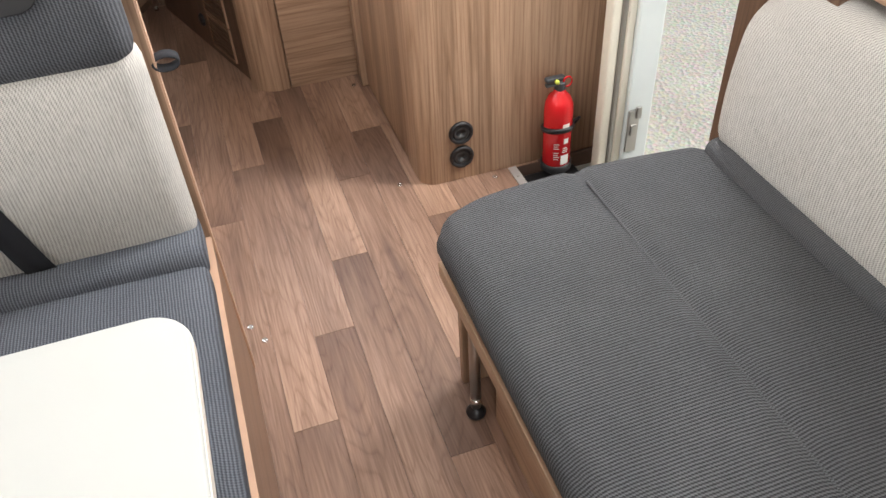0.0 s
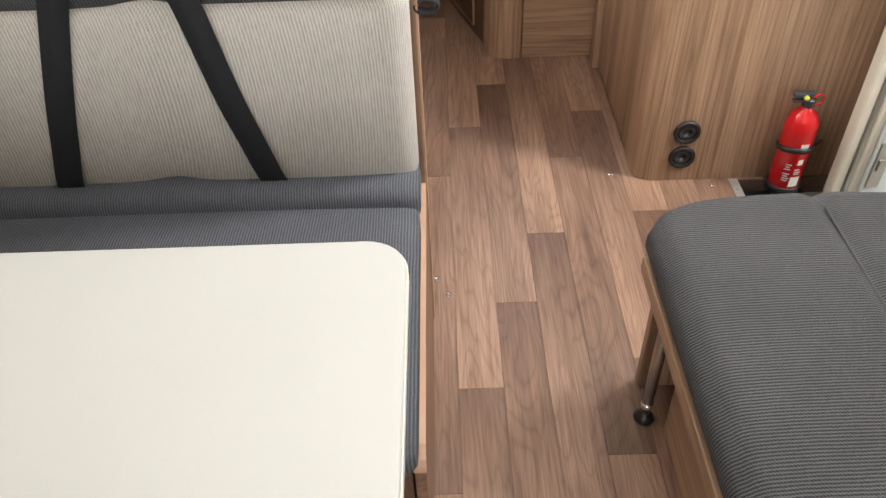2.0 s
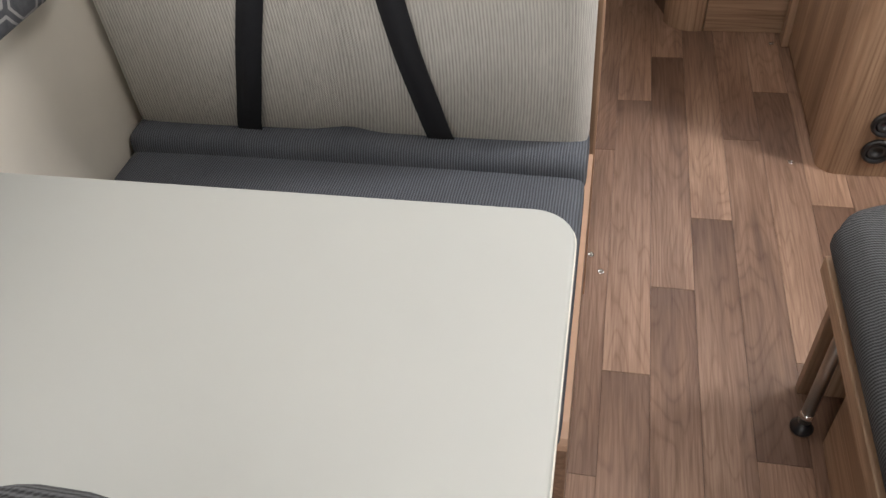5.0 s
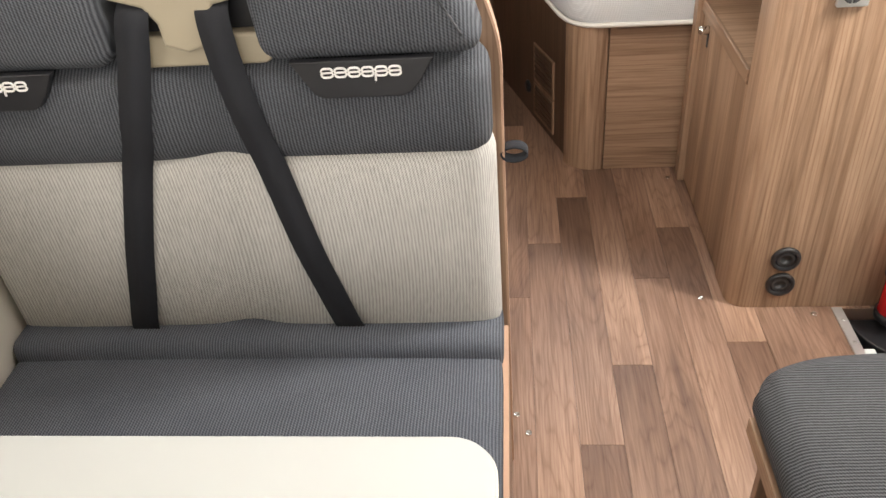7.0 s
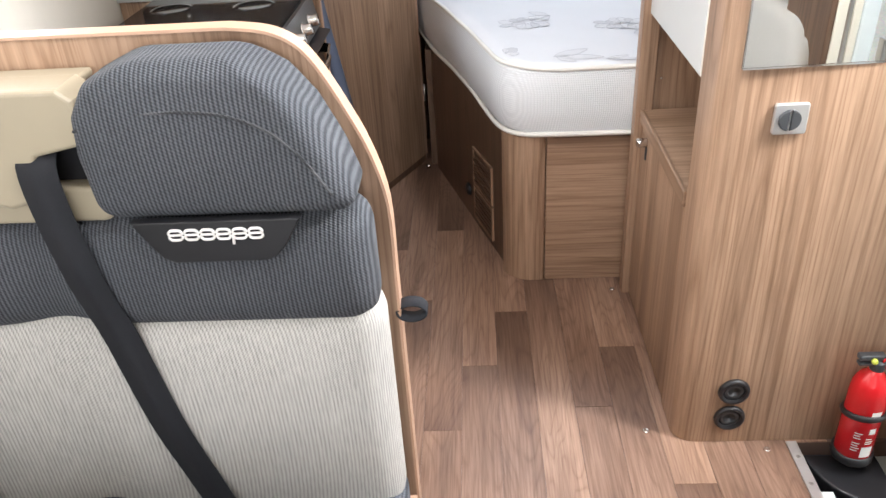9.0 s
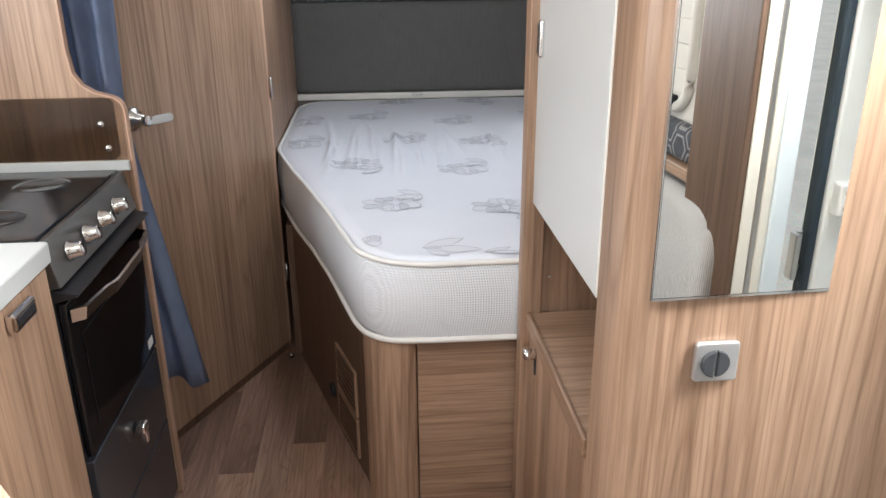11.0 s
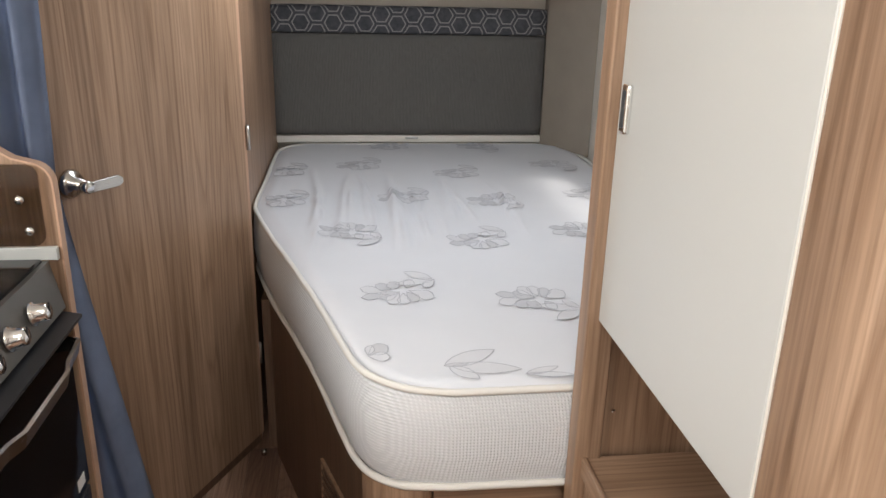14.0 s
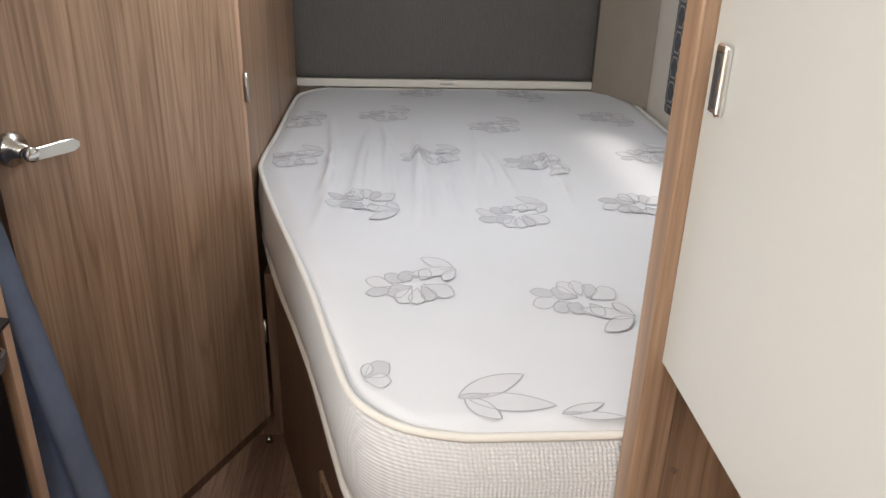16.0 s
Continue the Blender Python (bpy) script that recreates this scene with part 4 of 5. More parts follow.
# ---------------------------------------------------------------- washroom door and bedroom partition
structure("partition", join(box(-0.30, -0.262, 3.80, YB - 0.003, 0.001, ZC, 0.002), box(-0.295, -0.25, 3.745, 3.79, 0.001, ZC, 0.003)), WOOD, "wood partition wall beside the bed", "wall")
structure("washroom_wall", box(XL, -0.575, 3.28, 3.30, 0, ZC, 0), CREAM, "plain wall inside the washroom", "wall")
bd = thing("door_2", (-0.4, 3.4, 0), "light wood washroom door with satin lever handle", "door", "", "structure")
e0, e1 = Vector((-0.567, 3.10)), Vector((-0.247, 3.735))
ed = (e1 - e0).normalized()
en = Vector((ed.y, -ed.x))


def on_door(u, z, o=0.0):
    p = e0 + ed * u + en * o
    return (p.x, p.y, z)


W = (e1 - e0).length
part("leaf", prism([tuple(e0), tuple(e1), tuple(e1 - en * 0.03), tuple(e0 - en * 0.03)], "z", 0.035, 2.05, 0.002), WOOD, bd)
# solid dark strip set under the leaf as the shade in the gap
part("bottom_gap", prism([tuple(e0 - en * 0.006), tuple(e1 - en * 0.006), tuple(e1 - en * 0.025), tuple(e0 - en * 0.025)], "z", 0.001, 0.034), WOOD_DARK_SHADED, bd)
part("edge_strip", prism([tuple(e1), tuple(e1 + ed * 0.012), tuple(e1 + ed * 0.012 - en * 0.03), tuple(e1 - en * 0.03)], "z", 0.035, 2.05, 0.002), EDGE, bd)
az = math.degrees(math.atan2(en.y, en.x)) + 90
lev = part("rosette", lathe([(0.033, 0.0), (0.033, 0.004), (0.028, 0.012), (0.016, 0.018), (0.012, 0.045), (0.0, 0.047)], on_door(0.035, 1.075, 0.001), (90, 0, az), 28), NICKEL, bd, "satin nickel rosette", True)


def lever_blade():
    """A flat blade that rises slightly towards its rounded tip."""
    bm = bmesh.new()
    rings = []
    for i in range(11):
        k = i / 10
        u, zc = 0.035 + 0.108 * k, 1.069 - 0.004 * k
        h = 0.012 + 0.002 * k - 0.007 * max(0.0, (k - 0.85) / 0.15) ** 2
        rings.append([bm.verts.new(on_door(u, zc + dz, 0.047 + do)) for dz, do in ((-h, -0.002), (-h + 0.002, -0.004), (h - 0.002, -0.004), (h, -0.002), (h, 0.002), (h - 0.002, 0.004), (-h + 0.002, 0.004), (-h, 0.002))])
    for p, q in zip(rings, rings[1:]):
        for j in range(8):
            bm.faces.new((p[j], p[(j + 1) % 8], q[(j + 1) % 8], q[j]))
    bm.faces.new(rings[0][::-1]), bm.faces.new(rings[-1])
    return bm


part("lever", lever_blade(), NICKEL, lev, "flat satin lever")
part("lever_hub", lathe([(0.013, 0.036), (0.015, 0.04), (0.015, 0.054), (0.012, 0.057), (0, 0.057)], on_door(0.035, 1.072, 0.001), (90, 0, az), 20), CHROME, lev, "chrome hub", True)
for z in (1.02, 0.3):
    part("hinge", tube([on_door(W + 0.012, z, 0.006), on_door(W + 0.012, z + 0.075, 0.006)], 0.006), STEEL, bd, smooth=True)
solid("floor_stop", join(lathe([(0.010, 0), (0.010, 0.012), (0.006, 0.018), (0, 0.019)], (-0.235, 3.66, 0.0), n=12)), NICKEL, (-0.235, 3.66, 0), "small metal door stop on the floor", "door stop", smooth=True)

# ---------------------------------------------------------------- kitchen
kit = thing("kitchen_unit", (-0.8, 1.9, 0), "light wood kitchen base unit with drawers", "cabinet")
part("carcass", box(XL + 0.002, -0.512, 1.43, 2.30, 0.001, 0.965, 0), WOOD, kit)
for y0, y1 in ((1.44, 1.86), (1.87, 2.285)):
    dr = part("cupboard_door", box(-0.512, -0.494, y0, y1, 0.03, 0.96, 0.003), WOOD, kit)
    hd = part("door_handle", box(-0.493, -0.476, y1 - 0.19, y1 - 0.10, 0.915, 0.95, 0.006), CHROME, dr, "chrome handle")
    part("handle_inlay", box(-0.477, -0.4745, y1 - 0.18, y1 - 0.11, 0.925, 0.94, 0.001), BLACK, dr)
solid("worktop", prism(rounded(XL + 0.002, -0.486, 1.425, 2.305, 0.012, 3), "z", 0.967, 1.006, 0.003), WHITE, (-0.8, 1.9, 0.967), "plain white laminate kitchen worktop", "worktop")
ck = thing("cooker", (-0.8, 2.58, 0), "black built-in cooker with hob, steel knobs and oven", "cooker")
part("oven_body", box(XL + 0.004, -0.505, 2.31, 2.838, 0.505, 0.90, 0.003), BLACK, ck)
ov = part("oven_door", box(-0.504, -0.487, 2.315, 2.832, 0.512, 0.868, 0.005), GLASSBLACK, ck, "black glass oven door")
part("oven_window", box(-0.4868, -0.4845, 2.37, 2.78, 0.56, 0.78, 0.004), GLASSBLACK, ov)
part("oven_handle", ribbon([(-0.485, 2.33, 0.838), (-0.462, 2.345, 0.838), (-0.452, 2.44, 0.838), (-0.440, 2.475, 0.838), (-0.440, 2.67, 0.838), (-0.452, 2.705, 0.838), (-0.462, 2.80, 0.838), (-0.485, 2.815, 0.838)], 0.030, 0.007, (0.25, 0, 1)), NICKEL, ov, "flat satin steel bar handle")
part("oven_lip", prism([(-0.505, 0.872), (-0.458, 0.884), (-0.458, 0.890), (-0.505, 0.899)], "y", 2.312, 2.836, 0.002), BLACK, ck, "black lip below the controls")
part("oven_lower_text", box(-0.4865, -0.4855, 2.76, 2.80, 0.53, 0.555, 0), PAPER, ov, "small pale sticker")
part("control_panel", prism([(-0.512, 0.90), (-0.486, 0.905), (-0.505, 1.0), (-0.53, 1.0)], "y", 2.312, 2.836, 0.002), DARK_STEEL, ck, "dark brushed steel control panel")
for y in (2.40, 2.50, 2.60, 2.70):
    kb = part("knob", lathe([(0.022, 0.0), (0.022, 0.004), (0.017, 0.006), (0.016, 0.026), (0.013, 0.03), (0, 0.031)], (-0.493, y, 0.95), (0, 79, 0), 20), CHROME, ck, "chrome control knob", True)
    part("pointer", box(-0.4645, -0.462, y - 0.002, y + 0.002, 0.94, 0.972, 0.0005), BLACK, kb)
part("hob", box(XL + 0.12, -0.515, 2.315, 2.832, 0.985, 1.006, 0.004), GLASSBLACK, ck, "black glass hob")
for bx, by in ((-0.65, 2.45), (-0.65, 2.70), (-0.9, 2.45), (-0.9, 2.70)):
    bu = part("burner", lathe([(0.062, 1.0055), (0.062, 1.0068), (0.052, 1.007), (0.05, 1.0064), (0.0, 1.0066)], (bx, by, 0), n=28), GLASSBLACK, ck, smooth=True)
for z0, z1, s in ((0.275, 0.50, 1), (0.03, 0.27, 0)):
    dr = part("lower_drawer", box(-0.52, -0.49, 2.312, 2.836, z0, z1, 0.003), DRAWER_BLACK, ck, "charcoal drawer front")
    part("drawer_pull", join(box(-0.488, -0.462, 2.565, 2.60, z0 + 0.12, z0 + 0.145, 0.006), box(-0.478, -0.462, 2.575, 2.59, z0 + 0.09, z0 + 0.125, 0.004)), CHROME, dr, "chrome pull")
part("drawer_body", box(XL + 0.004, -0.521, 2.312, 2.836, 0.001, 0.50, 0), BLACK, ck)
solid("hob_back_strip", box(XL + 0.002, -0.488, 2.838, 2.850, 1.0, 1.026, 0.002), WHITE, (-0.8, 2.844, 1.0), "white upstand strip behind the hob", "trim")
end = [(XL + 0.002, 0.001), (-0.486, 0.001), (-0.486, 1.14)] + arc(-0.526, 1.145, 0.04, 0, 80, 6) + [(-0.552, 1.193), (-0.58, 1.212), (-0.597, 1.24), (-0.603, 1.29), (-0.603, ZC), (XL + 0.002, ZC)]
ep = thing("kitchen_end_panel", (-0.8, 2.86, 0), "wood end panel with curved shoulder beside the cooker", "panel")
part("board", prism(end, "y", 2.852, 2.872), WOOD, ep)
rim = [(-0.486, 0.001), (-0.486, 0.6), (-0.486, 1.14)] + arc(-0.526, 1.145, 0.04, 0, 80, 6) + [(-0.552, 1.193), (-0.58, 1.212), (-0.597, 1.24), (-0.603, 1.29), (-0.603, ZC)]
part("edge_band", ribbon([(x + 0.002, 2.862, z + 0.001) for x, z in rim], 0.024, 0.004, (0, 1, 0)), EDGE, ep, "pinkish wood edge band")
gl = thing("glass_splashback", (-0.8, 2.842, 1.03), "smoked glass splashback standing upright behind the hob", "splashback")
part("glass", prism(rounded(-1.05, -0.505, 1.03, 1.185, 0.02, 4), "y", 2.838, 2.844), SMOKED, gl)
for x, z in ((-0.54, 1.12), (-0.53, 1.06), (-0.9, 1.06)):
    part("lid_fixing", lathe([(0, 0.008), (0.008, 0.006), (0.009, 0)], (x, 2.838, z), (90, 0, 0), 12), CHROME, gl, smooth=True)


def curtain_sheet(x0, x1, y, z0, z1, lean):
    bm = bmesh.new()
    rows = []
    for j in range(25):
        w = j / 24
        row = []
        for i in range(49):
            u = i / 48
            gather = 0.55 + 0.45 * abs(w - 0.45) * 2
            x = x0 + (x1 - x0) * (0.5 + (u - 0.5) * gather) + lean * (1 - w) ** 2 * u
            row.append(bm.verts.new((x, y + 0.022 * math.sin(u * 26 + w * 2) + 0.01 * noise.noise((u * 5, w * 4, 2)), z0 + (z1 - z0) * w + 0.012 * math.sin(u * 11) * (1 - w))))
        rows.append(row)
    for a, b in zip(rows, rows[1:]):
        for i in range(48):
            bm.faces.new((a[i], a[i + 1], b[i + 1], b[i]))
    bmesh.ops.solidify(bm, geom=bm.faces[:], thickness=0.003)
    return bm


solid("curtain", curtain_sheet(-0.80, -0.46, 2.93, 0.33, 2.1, 0.08), CURTAIN, (-0.62, 2.93, 2.1), "blue-grey fabric curtain hanging by the washroom door", "curtain", smooth=True)

# ---------------------------------------------------------------- double travel seat
seat = thing("travel_seat", (-0.63, 1.15, 0), "double travel seat in dark ribbed and pale woven cloth", "seat")
back = [(XL + 0.002, 0.001), (-0.126, 0.001), (-0.126, 0.93), (-0.127, 1.04), (-0.145, 1.12), (-0.172, 1.185), (-0.20, 1.24), (-0.225, 1.272), (-0.26, 1.29), (-0.31, 1.297), (XL + 0.002, 1.297)]
back = back[:2] + [tuple(p[:2]) for p in curve_points([(x, z, 0) for x, z in back[2:-1]], 4)] + back[-1:]
bp = part("back_board", prism(back, "y", 1.345, 1.372, 0.002), WOOD, seat, "curved wood back board")
part("board_edge", ribbon([(x + 0.001, 1.3585, z + 0.001) for x, z in back[1:]], 0.031, 0.004, (0, 1, 0)), EDGE, bp, "pinkish wood edge band")
sp = [(1.343, 0.001), (1.343, 0.44), (1.28, 0.425)] + [(0.70, 0.42)] + arc(0.70, 0.38, 0.04, 90, 180, 5) + [(0.66, 0.001)]
sdp = part("side_panel", prism(sp, "x", -0.146, -0.127, 0.002), wood("brown_side_panel_grain", "y", (0.15, 0.09, 0.06), (0.24, 0.15, 0.10), (0.32, 0.20, 0.135)), seat, "brown wood side panel")
part("panel_edge", ribbon([(-0.1365, y, z + 0.002) for y, z in sp[1:-1]], 0.021, 0.004, (1, 0, 0)), EDGE, sdp, "pinkish wood edge band")
part("seat_box", box(XL + 0.002, -0.154, 0.70, 1.34, 0.001, 0.40, 0), WOOD_DARK_SHADED, seat)


def seat_shape(p, u):
    q = p.copy()
    if u.z > 0:
        q.z += 0.012 * (1 - u.x ** 4) * (1 - u.y ** 4) - 0.01 * max(0, -u.y) ** 3
    return q


part("seat_cushion", cushion(XL + 0.003, -0.136, 0.62, 1.225, 0.40, 0.503, 0.035, (40, 24, 8), seat_shape), RIB_SEAT, seat, "dark ribbed seat cushion", True)
part("seat_bolster", cushion(XL + 0.003, -0.134, 1.185, 1.34, 0.44, 0.544, 0.035, (40, 12, 8)), RIB_SEAT, seat, "dark ribbed rear bolster", True)


def back_shape(p, u):
    q = p.copy()
    dx = p.x + 0.63
    if u.y < 0:
        q.y -= 0.022 * (1 - u.z ** 2) * (1 - u.x ** 6)
        q.y += 0.016 * math.exp(-(dx / 0.05) ** 2)
    q.z += 0.006 * math.sin(p.x * 7) * (u.z < 0)
    return q


part("pale_backrest", cushion(XL + 0.003, -0.136, 1.25, 1.342, 0.505, 0.935, 0.04, (60, 8, 22), back_shape), PALE_Z, seat, "pale woven backrest", True)


def upper_shape(p, u):
    q = p.copy()
    dx = p.x + 0.605
    if u.y < 0:
        q.y -= 0.014 * (1 - u.z ** 2)
        q.y += 0.02 * math.exp(-(dx / 0.06) ** 2)
    return q


part("dark_backrest", cushion(XL + 0.003, -0.140, 1.248, 1.342, 0.893, 1.088, 0.045, (60, 8, 14), upper_shape), RIB_X, seat, "dark ribbed upper backrest", True)
def head_shape(p, u, cx, s):
    """Shoulders drawn in towards the top, more on the aisle side."""
    z = 1.10 + (p.z - 1.083) * 1.075
    right = np.interp(z, (1.10, 1.125, 1.185, 1.245, 1.287, 1.315, 1.325), (0.162, 0.160, 0.142, 0.116, 0.086, 0.045, 0.02))
    left = np.interp(z, (1.10, 1.2, 1.253, 1.295, 1.317, 1.325), (-0.180, -0.186, -0.180, -0.155, -0.115, -0.085))
    k = (p.x + 0.165) / 0.33
    puff = 0.012 * (1 - u.z ** 2) * (1 - u.x ** 2) if u.y < 0 else 0.0
    return Vector((cx + s * (left + (right - left) * k), p.y - puff, p.z))


for cx, s in ((-0.31, 1), (-0.905, -1)):
    head = part("headrest", cushion(-0.165, 0.165, 1.232, 1.342, 1.083, 1.290, 0.03, (36, 10, 26), lambda p, u, cx=cx, s=s: head_shape(p, u, cx, s)), RIB_X, seat, "dark ribbed headrest", True)
    seam = [(cx + s * x, 1.2222 + 0.012 * (x / 0.165) ** 2, z) for x, z in ((-0.172, 1.212), (-0.12, 1.228), (-0.05, 1.236), (0.015, 1.230), (0.065, 1.208), (0.10, 1.172), (0.132, 1.118))]
    part("seam", tube(curve_points(seam, 4), 0.002, 6), SIDE_CLOTH, head, smooth=True)
    bxs = [(-0.132, 1.101), (0.088, 1.101), (0.066, 1.064), (0.052, 1.047), (0.035, 1.040), (-0.085, 1.040), (-0.10, 1.047), (-0.112, 1.066)]
    bad = part("badge", prism([(cx + s * x if s > 0 else cx + x - 0.004, z - 0.012) for x, z in bxs], "y", 1.224, 1.24, 0.002), BLACK, seat, "black trapezoid badge with pale mark")
    x0 = cx - 0.085
    for i in range(6):
        xa = x0 + i * 0.0208
        ring = [(x, 1.2225, z) for x, z in rounded(xa + 0.001, xa + 0.0185, 1.064, 1.078, 0.005, 3)]
        stroke = tube(ring, 0.0019, 6, True)
        bar = tube([(xa + 0.001, 1.2225, 1.071), (xa + 0.018, 1.2225, 1.0715)], 0.0017, 6)
        if i == 4:
            bar = join(bar, tube([(xa + 0.001, 1.2225, 1.068), (xa, 1.2225, 1.056)], 0.0019, 6))
        part("mark", join(stroke, bar), PAPER, bad)
guide = [(-0.705, 1.19), (-0.70, 1.247), (-0.685, 1.261), (-0.495, 1.261), (-0.478, 1.247), (-0.474, 1.19), (-0.545, 1.175), (-0.56, 1.15), (-0.562, 1.115), (-0.60, 1.103), (-0.636, 1.115), (-0.638, 1.15), (-0.655, 1.175)]
bg = part("belt_guide", join(prism(guide, "y", 1.245, 1.31, 0.006, 3), prism(rounded(-0.705, -0.475, 1.077, 1.128, 0.014, 4), "y", 1.255, 1.31, 0.006, 3)), BEIGE, seat, "beige plastic seat belt guide")
part("slot", box(-0.70, -0.48, 1.28, 1.308, 1.105, 1.20, 0.002), BLACK, bg)
part("guide_top", box(-0.69, -0.49, 1.25, 1.342, 1.247, 1.259, 0.004), BEIGE, bg)
belt1 = curve_points([(-0.668, 1.282, 1.19), (-0.672, 1.243, 1.165), (-0.69, 1.238, 1.09), (-0.715, 1.233, 1.00), (-0.728, 1.236, 0.95), (-0.745, 1.236, 0.90), (-0.785, 1.224, 0.75), (-0.815, 1.228, 0.64), (-0.838, 1.232, 0.555), (-0.842, 1.250, 0.530)], 4)
belt2 = curve_points([(-0.548, 1.282, 1.19), (-0.548, 1.243, 1.165), (-0.543, 1.236, 1.09), (-0.528, 1.231, 1.00), (-0.519, 1.234, 0.95), (-0.507, 1.234, 0.90), (-0.475, 1.223, 0.75), (-0.45, 1.227, 0.64), (-0.430, 1.232, 0.555), (-0.424, 1.250, 0.530)], 4)
for b in (belt1, belt2):
    part("seat_belt", ribbon(b, 0.052, 0.0025), WEB, seat, "black seat belt webbing", True)
part("strap_loop", ribbon([(-0.128 + 0.022 + 0.022 * math.cos(a), 1.352 + 0.004 * math.sin(a), 0.852 + 0.012 * math.sin(a)) for a in np.linspace(math.pi, -math.pi, 20)], 0.02, 0.003, (0, 1, 0.25)), WEB, seat, "black fabric pull loop", True)

# ---------------------------------------------------------------- table
tab = thing("table", (-0.62, 0.4, 0), "white laminate table with rounded corners", "table")
part("tabletop", prism(arc(-0.190, 0.70, 0.057, 0, 90, 8) + [(XL + 0.004, 0.757), (XL + 0.004, 0.21)] + arc(-0.190, 0.267, 0.057, 270, 360, 8), "z", 0.768, 0.80, 0.005, 3), WHITE, tab, smooth=False)
part("edge", prism(arc(-0.190, 0.70, 0.0585, 0, 90, 8) + [(XL + 0.004, 0.758), (XL + 0.004, 0.21)] + arc(-0.190, 0.267, 0.0585, 270, 360, 8), "z", 0.772, 0.794, 0.001), TRIM, tab)
part("leg", tube([(-0.62, 0.42, 0.0), (-0.62, 0.42, 0.77)], 0.03, 16), ALU, tab, smooth=True)
part("foot", lathe([(0.13, 0.0), (0.13, 0.006), (0.05, 0.02), (0.032, 0.05)], (-0.62, 0.42, 0.0), n=28), ALU, tab, smooth=True)

# ---------------------------------------------------------------- side bench
ben = thing("side_bench", (0.7, 0.3, 0), "side bench with dark ribbed seat and pale back cushion", "bench")


def bench_shape(p, u):
    q = p.copy()
    if u.z > 0:
        q.z += 0.012 * (1 - u.x ** 4) * (1 - u.y ** 6)
        q.z -= 0.011 * math.exp(-((p.x - 0.665) / 0.016) ** 2)
        q.y += 0.03 * (1 - u.x ** 2) * max(0, u.y) ** 3
    q.y -= 0.04 * max(0, (-u.x - 0.55) / 0.45) ** 2 * max(0, u.y) ** 8
    q.x -= 0.008 * max(0, -u.x) ** 2 * (1 - u.z ** 2)
    return q


part("seat_cushion", cushion(0.322, 0.985, -0.8, 1.195, 0.392, 0.497, 0.042, (56, 50, 8), bench_shape), RIB_Y, ben, "dark ribbed seat cushion", True)
part("seat_seam", tube([(0.665, y, 0.4965) for y in np.linspace(-0.75, 1.15, 30)], 0.0035, 6), SIDE_CLOTH, ben, smooth=True)
part("bolster", cushion(0.945, 1.03, -0.8, 1.16, 0.42, 0.535, 0.03, (6, 30, 8)), SIDE_CLOTH, ben, "dark ribbed strip below the back cushion", True)


def lean(p, u):
    q = p.copy()
    cy, cz, r = 1.035, 0.76, 0.14
    if p.y > cy and p.z > cz:
        d = Vector(((p.y - cy) / r, (p.z - cz) / r))
        if d.length > 1e-6:
            d = d.normalized() * max(abs(d.x), abs(d.y))
        q.y, q.z = cy + d.x * r, cz + d.y * r
    q.x += 0.1 * (p.z - 0.5)
    if u.x < 0:
        q.x -= 0.02 * (1 - u.z ** 2)
    return q


part("back_cushion", cushion(0.975, 1.085, -0.8, 1.175, 0.50, 0.9, 0.045, (8, 56, 24), lean), woven("pale_weave_bench", "z"), ben, "pale woven back cushion", True)
part("front_rail", box(0.318, 0.345, -0.8, 1.14, 0.352, 0.392, 0.003), WOOD_Y, ben, "wood rail")
part("slat_base", box(0.345, 1.1, -0.8, 1.14, 0.372, 0.391, 0), WOOD_Y, ben)
part("plinth", box(0.388, 0.406, -0.8, 0.985, 0.001, 0.372, 0.002), WOOD_Y, ben, "wood plinth panel")
part("end_panel", box(0.352, 1.03, 1.105, 1.127, 0.001, 0.372, 0.002), WOOD, ben, "wood end panel")
lg = part("leg", tube([(0.350, 1.015, 0.03), (0.350, 1.015, 0.372)], 0.0125, 14), STEEL, ben, "steel leg", True)
part("leg_foot", lathe([(0.022, 0.001), (0.024, 0.008), (0.012, 0.022), (0.006, 0.026), (0.006, 0.05), (0.0125, 0.052)], (0.350, 1.015, 0), n=18), BLACK, lg, "black rubber foot", True)
part("leg_collar", lathe([(0.0125, 0.045), (0.015, 0.048), (0.015, 0.058), (0.0125, 0.062)], (0.350, 1.015, 0), n=14), CHROME, lg, smooth=True)

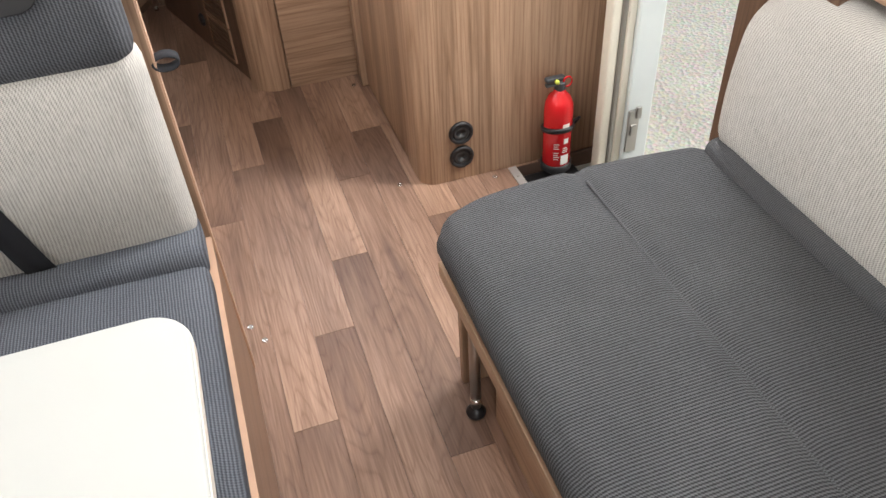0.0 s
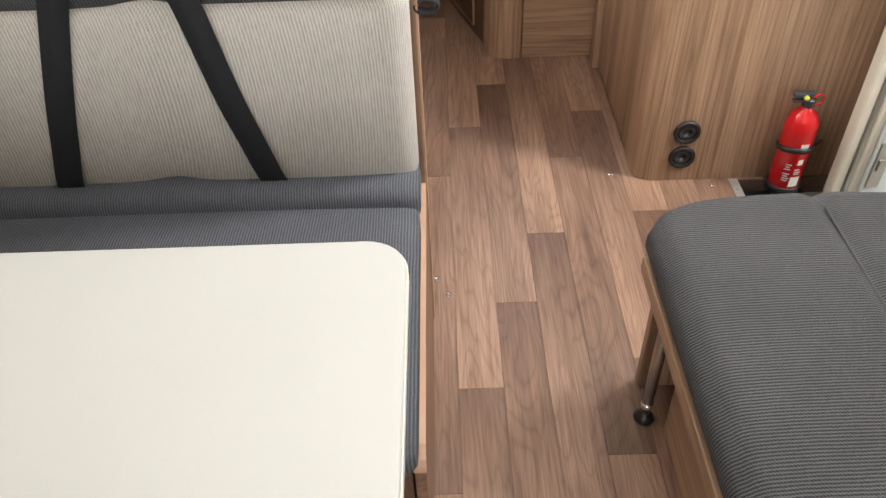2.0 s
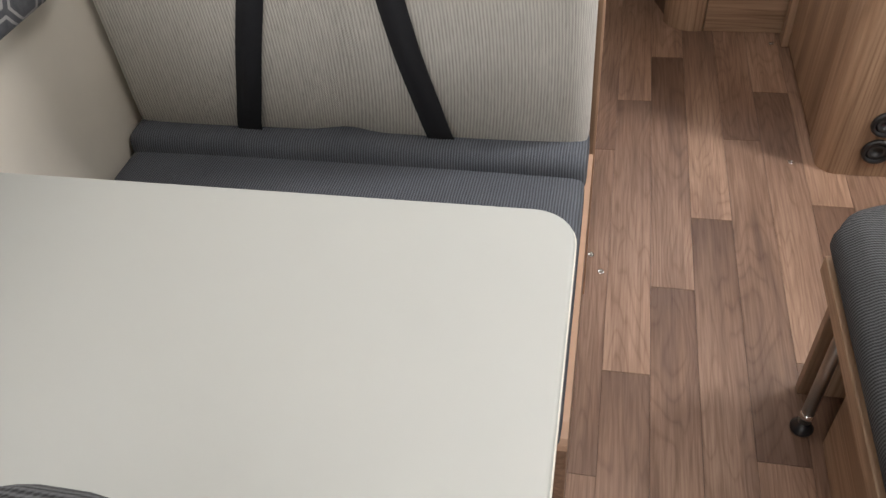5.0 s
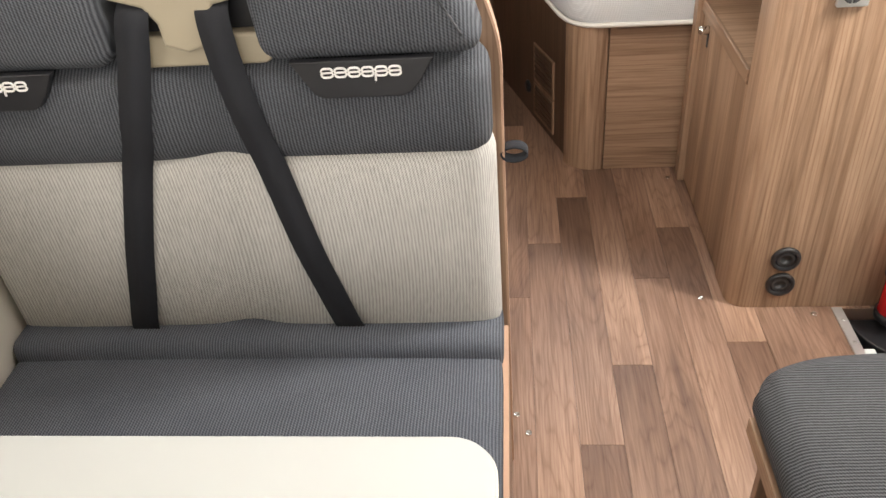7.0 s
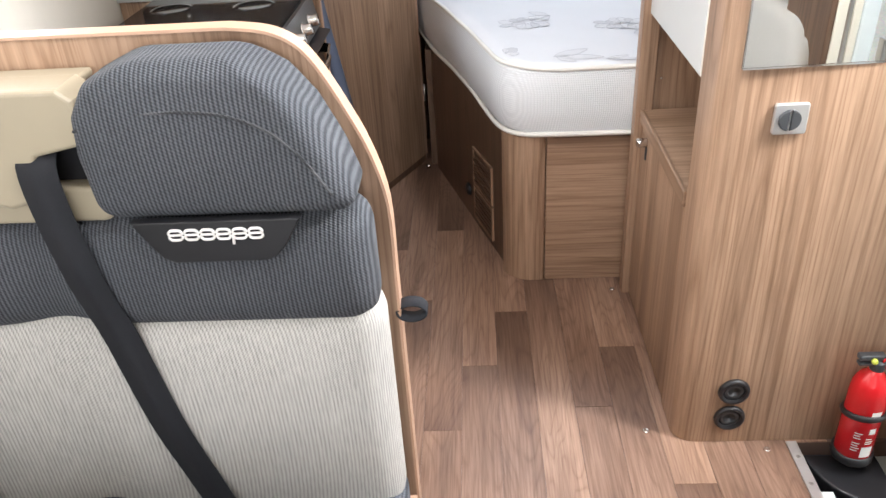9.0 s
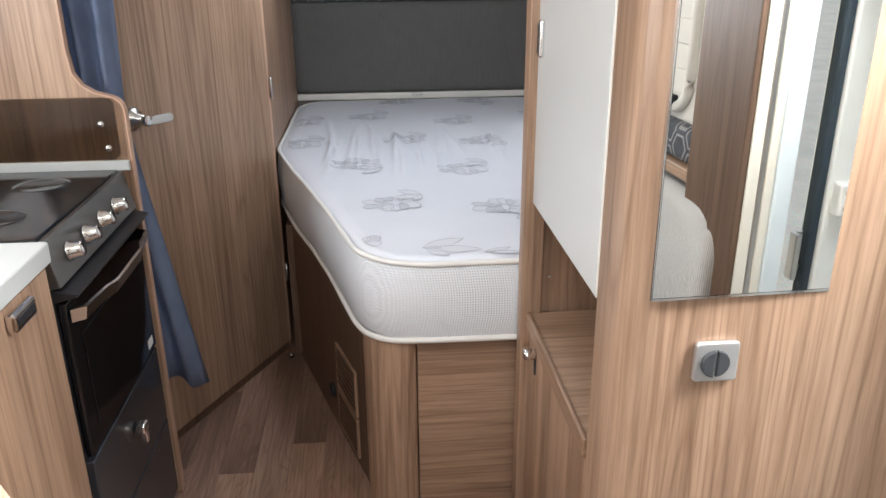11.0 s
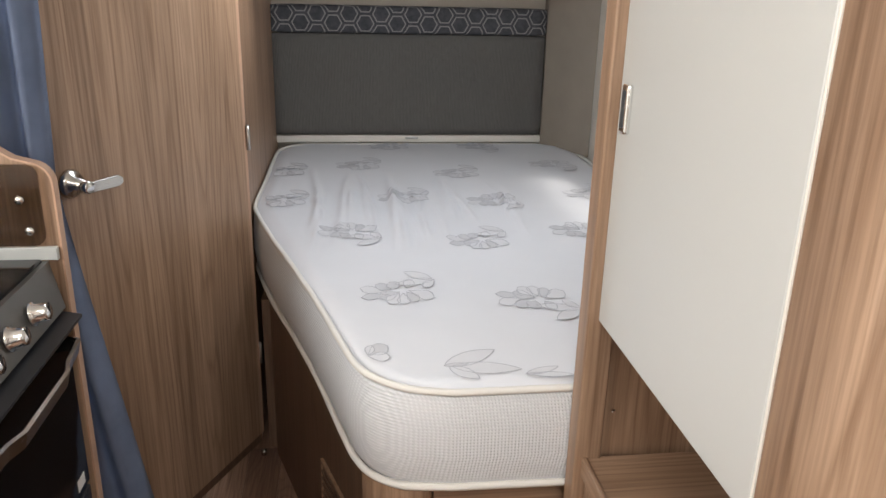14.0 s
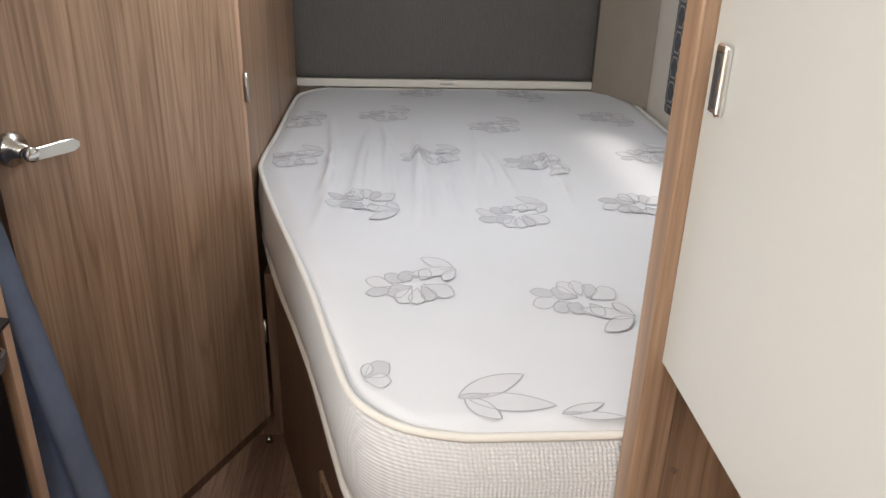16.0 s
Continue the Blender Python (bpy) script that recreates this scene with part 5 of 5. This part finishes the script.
# ---------------------------------------------------------------- swivel cab seat by the table
cs = thing("cab_seat", (-0.70, 0.05, 0), "swivelled cab seat in dark ribbed and pale cloth", "seat")
part("pedestal", box(-0.95, -0.45, -0.45, 0.0, 0.001, 0.34, 0.01), BLACK, cs)
part("seat_pad", cushion(-0.98, -0.42, -0.5, 0.05, 0.34, 0.50, 0.05, (16, 16, 6)), RIB_X, cs, smooth=True)
part("backrest", cushion(-0.90, -0.49, 0.0, 0.195, 0.48, 1.07, 0.06, (18, 8, 18)), PALE_Z, cs, "pale woven centre", True)
for xa, xb in ((-0.51, -0.36), (-1.03, -0.88)):
    part("side_bolster", cushion(xa, xb, -0.02, 0.20, 0.5, 1.06, 0.055, (8, 8, 18)), RIB_Y, cs, "dark ribbed side bolster", True)

# ---------------------------------------------------------------- floor planks and floor screws
for x, y in ((-0.115, 1.487), (-0.086, 1.427), (0.435, 1.936), (0.735, 1.86), (0.45, 2.618)):
    solid("floor_screw", lathe([(0, 0.003), (0.004, 0.0025), (0.006, 0.004), (0.0085, 0.003), (0.009, 0.0)], (x, y, 0), n=14), CHROME, (x, y, 0), "small shiny screw cap in the floor", "screw", "floor screw caps", smooth=True)

rng = random.Random(11)
JOINT = {-6: 1.2, -5: 1.85, -4: 2.3, -3: 0.70, -2: 2.582, -1: 1.952, 0: 2.226, 1: 1.391, 2: 1.663, 3: 2.035, 4: 2.303, 5: 1.749, 6: 1.30, 7: 2.0, 8: 1.6}
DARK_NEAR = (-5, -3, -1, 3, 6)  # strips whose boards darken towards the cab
PITCH, LONG = 0.1075, 1.112
boards = {}


def board_mesh(w, ln, material):
    key = (round(w, 4), round(ln, 3), material.name)
    if key not in boards:
        bm = box(-w / 2, w / 2, -ln / 2, ln / 2, -0.004, 0.0, 0.0003, 1)
        for v in bm.verts:
            v.co *= S
        me = bpy.data.meshes.new("plank")
        bm.to_mesh(me)
        bm.free()
        me.materials.append(material)
        boards[key] = me
    return boards[key]


def lay(xc, w, y0, y1, material):
    ob = new("plank", board_mesh(w - 0.0007, y1 - y0 - 0.0008, material))
    ob.parent = floor
    ob.location = at((xc, (y0 + y1) / 2, 0))


for k, j in JOINT.items():
    x0 = -0.068 + PITCH * k
    x1 = x0 + PITCH
    y = j - LONG * 4
    while y < 4.0:
        for y0, y1 in ((y, y + LONG),):
            a, b = max(y0, -0.9), min(y1, 4.0)
            if x1 > 0.80:
                a = max(a, 1.885)
            if b - a > 0.03 and not (x0 > 0.55 and a > 1.9) and x1 < 0.9:
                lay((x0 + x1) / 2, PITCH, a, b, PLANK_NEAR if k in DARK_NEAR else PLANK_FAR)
        y += LONG
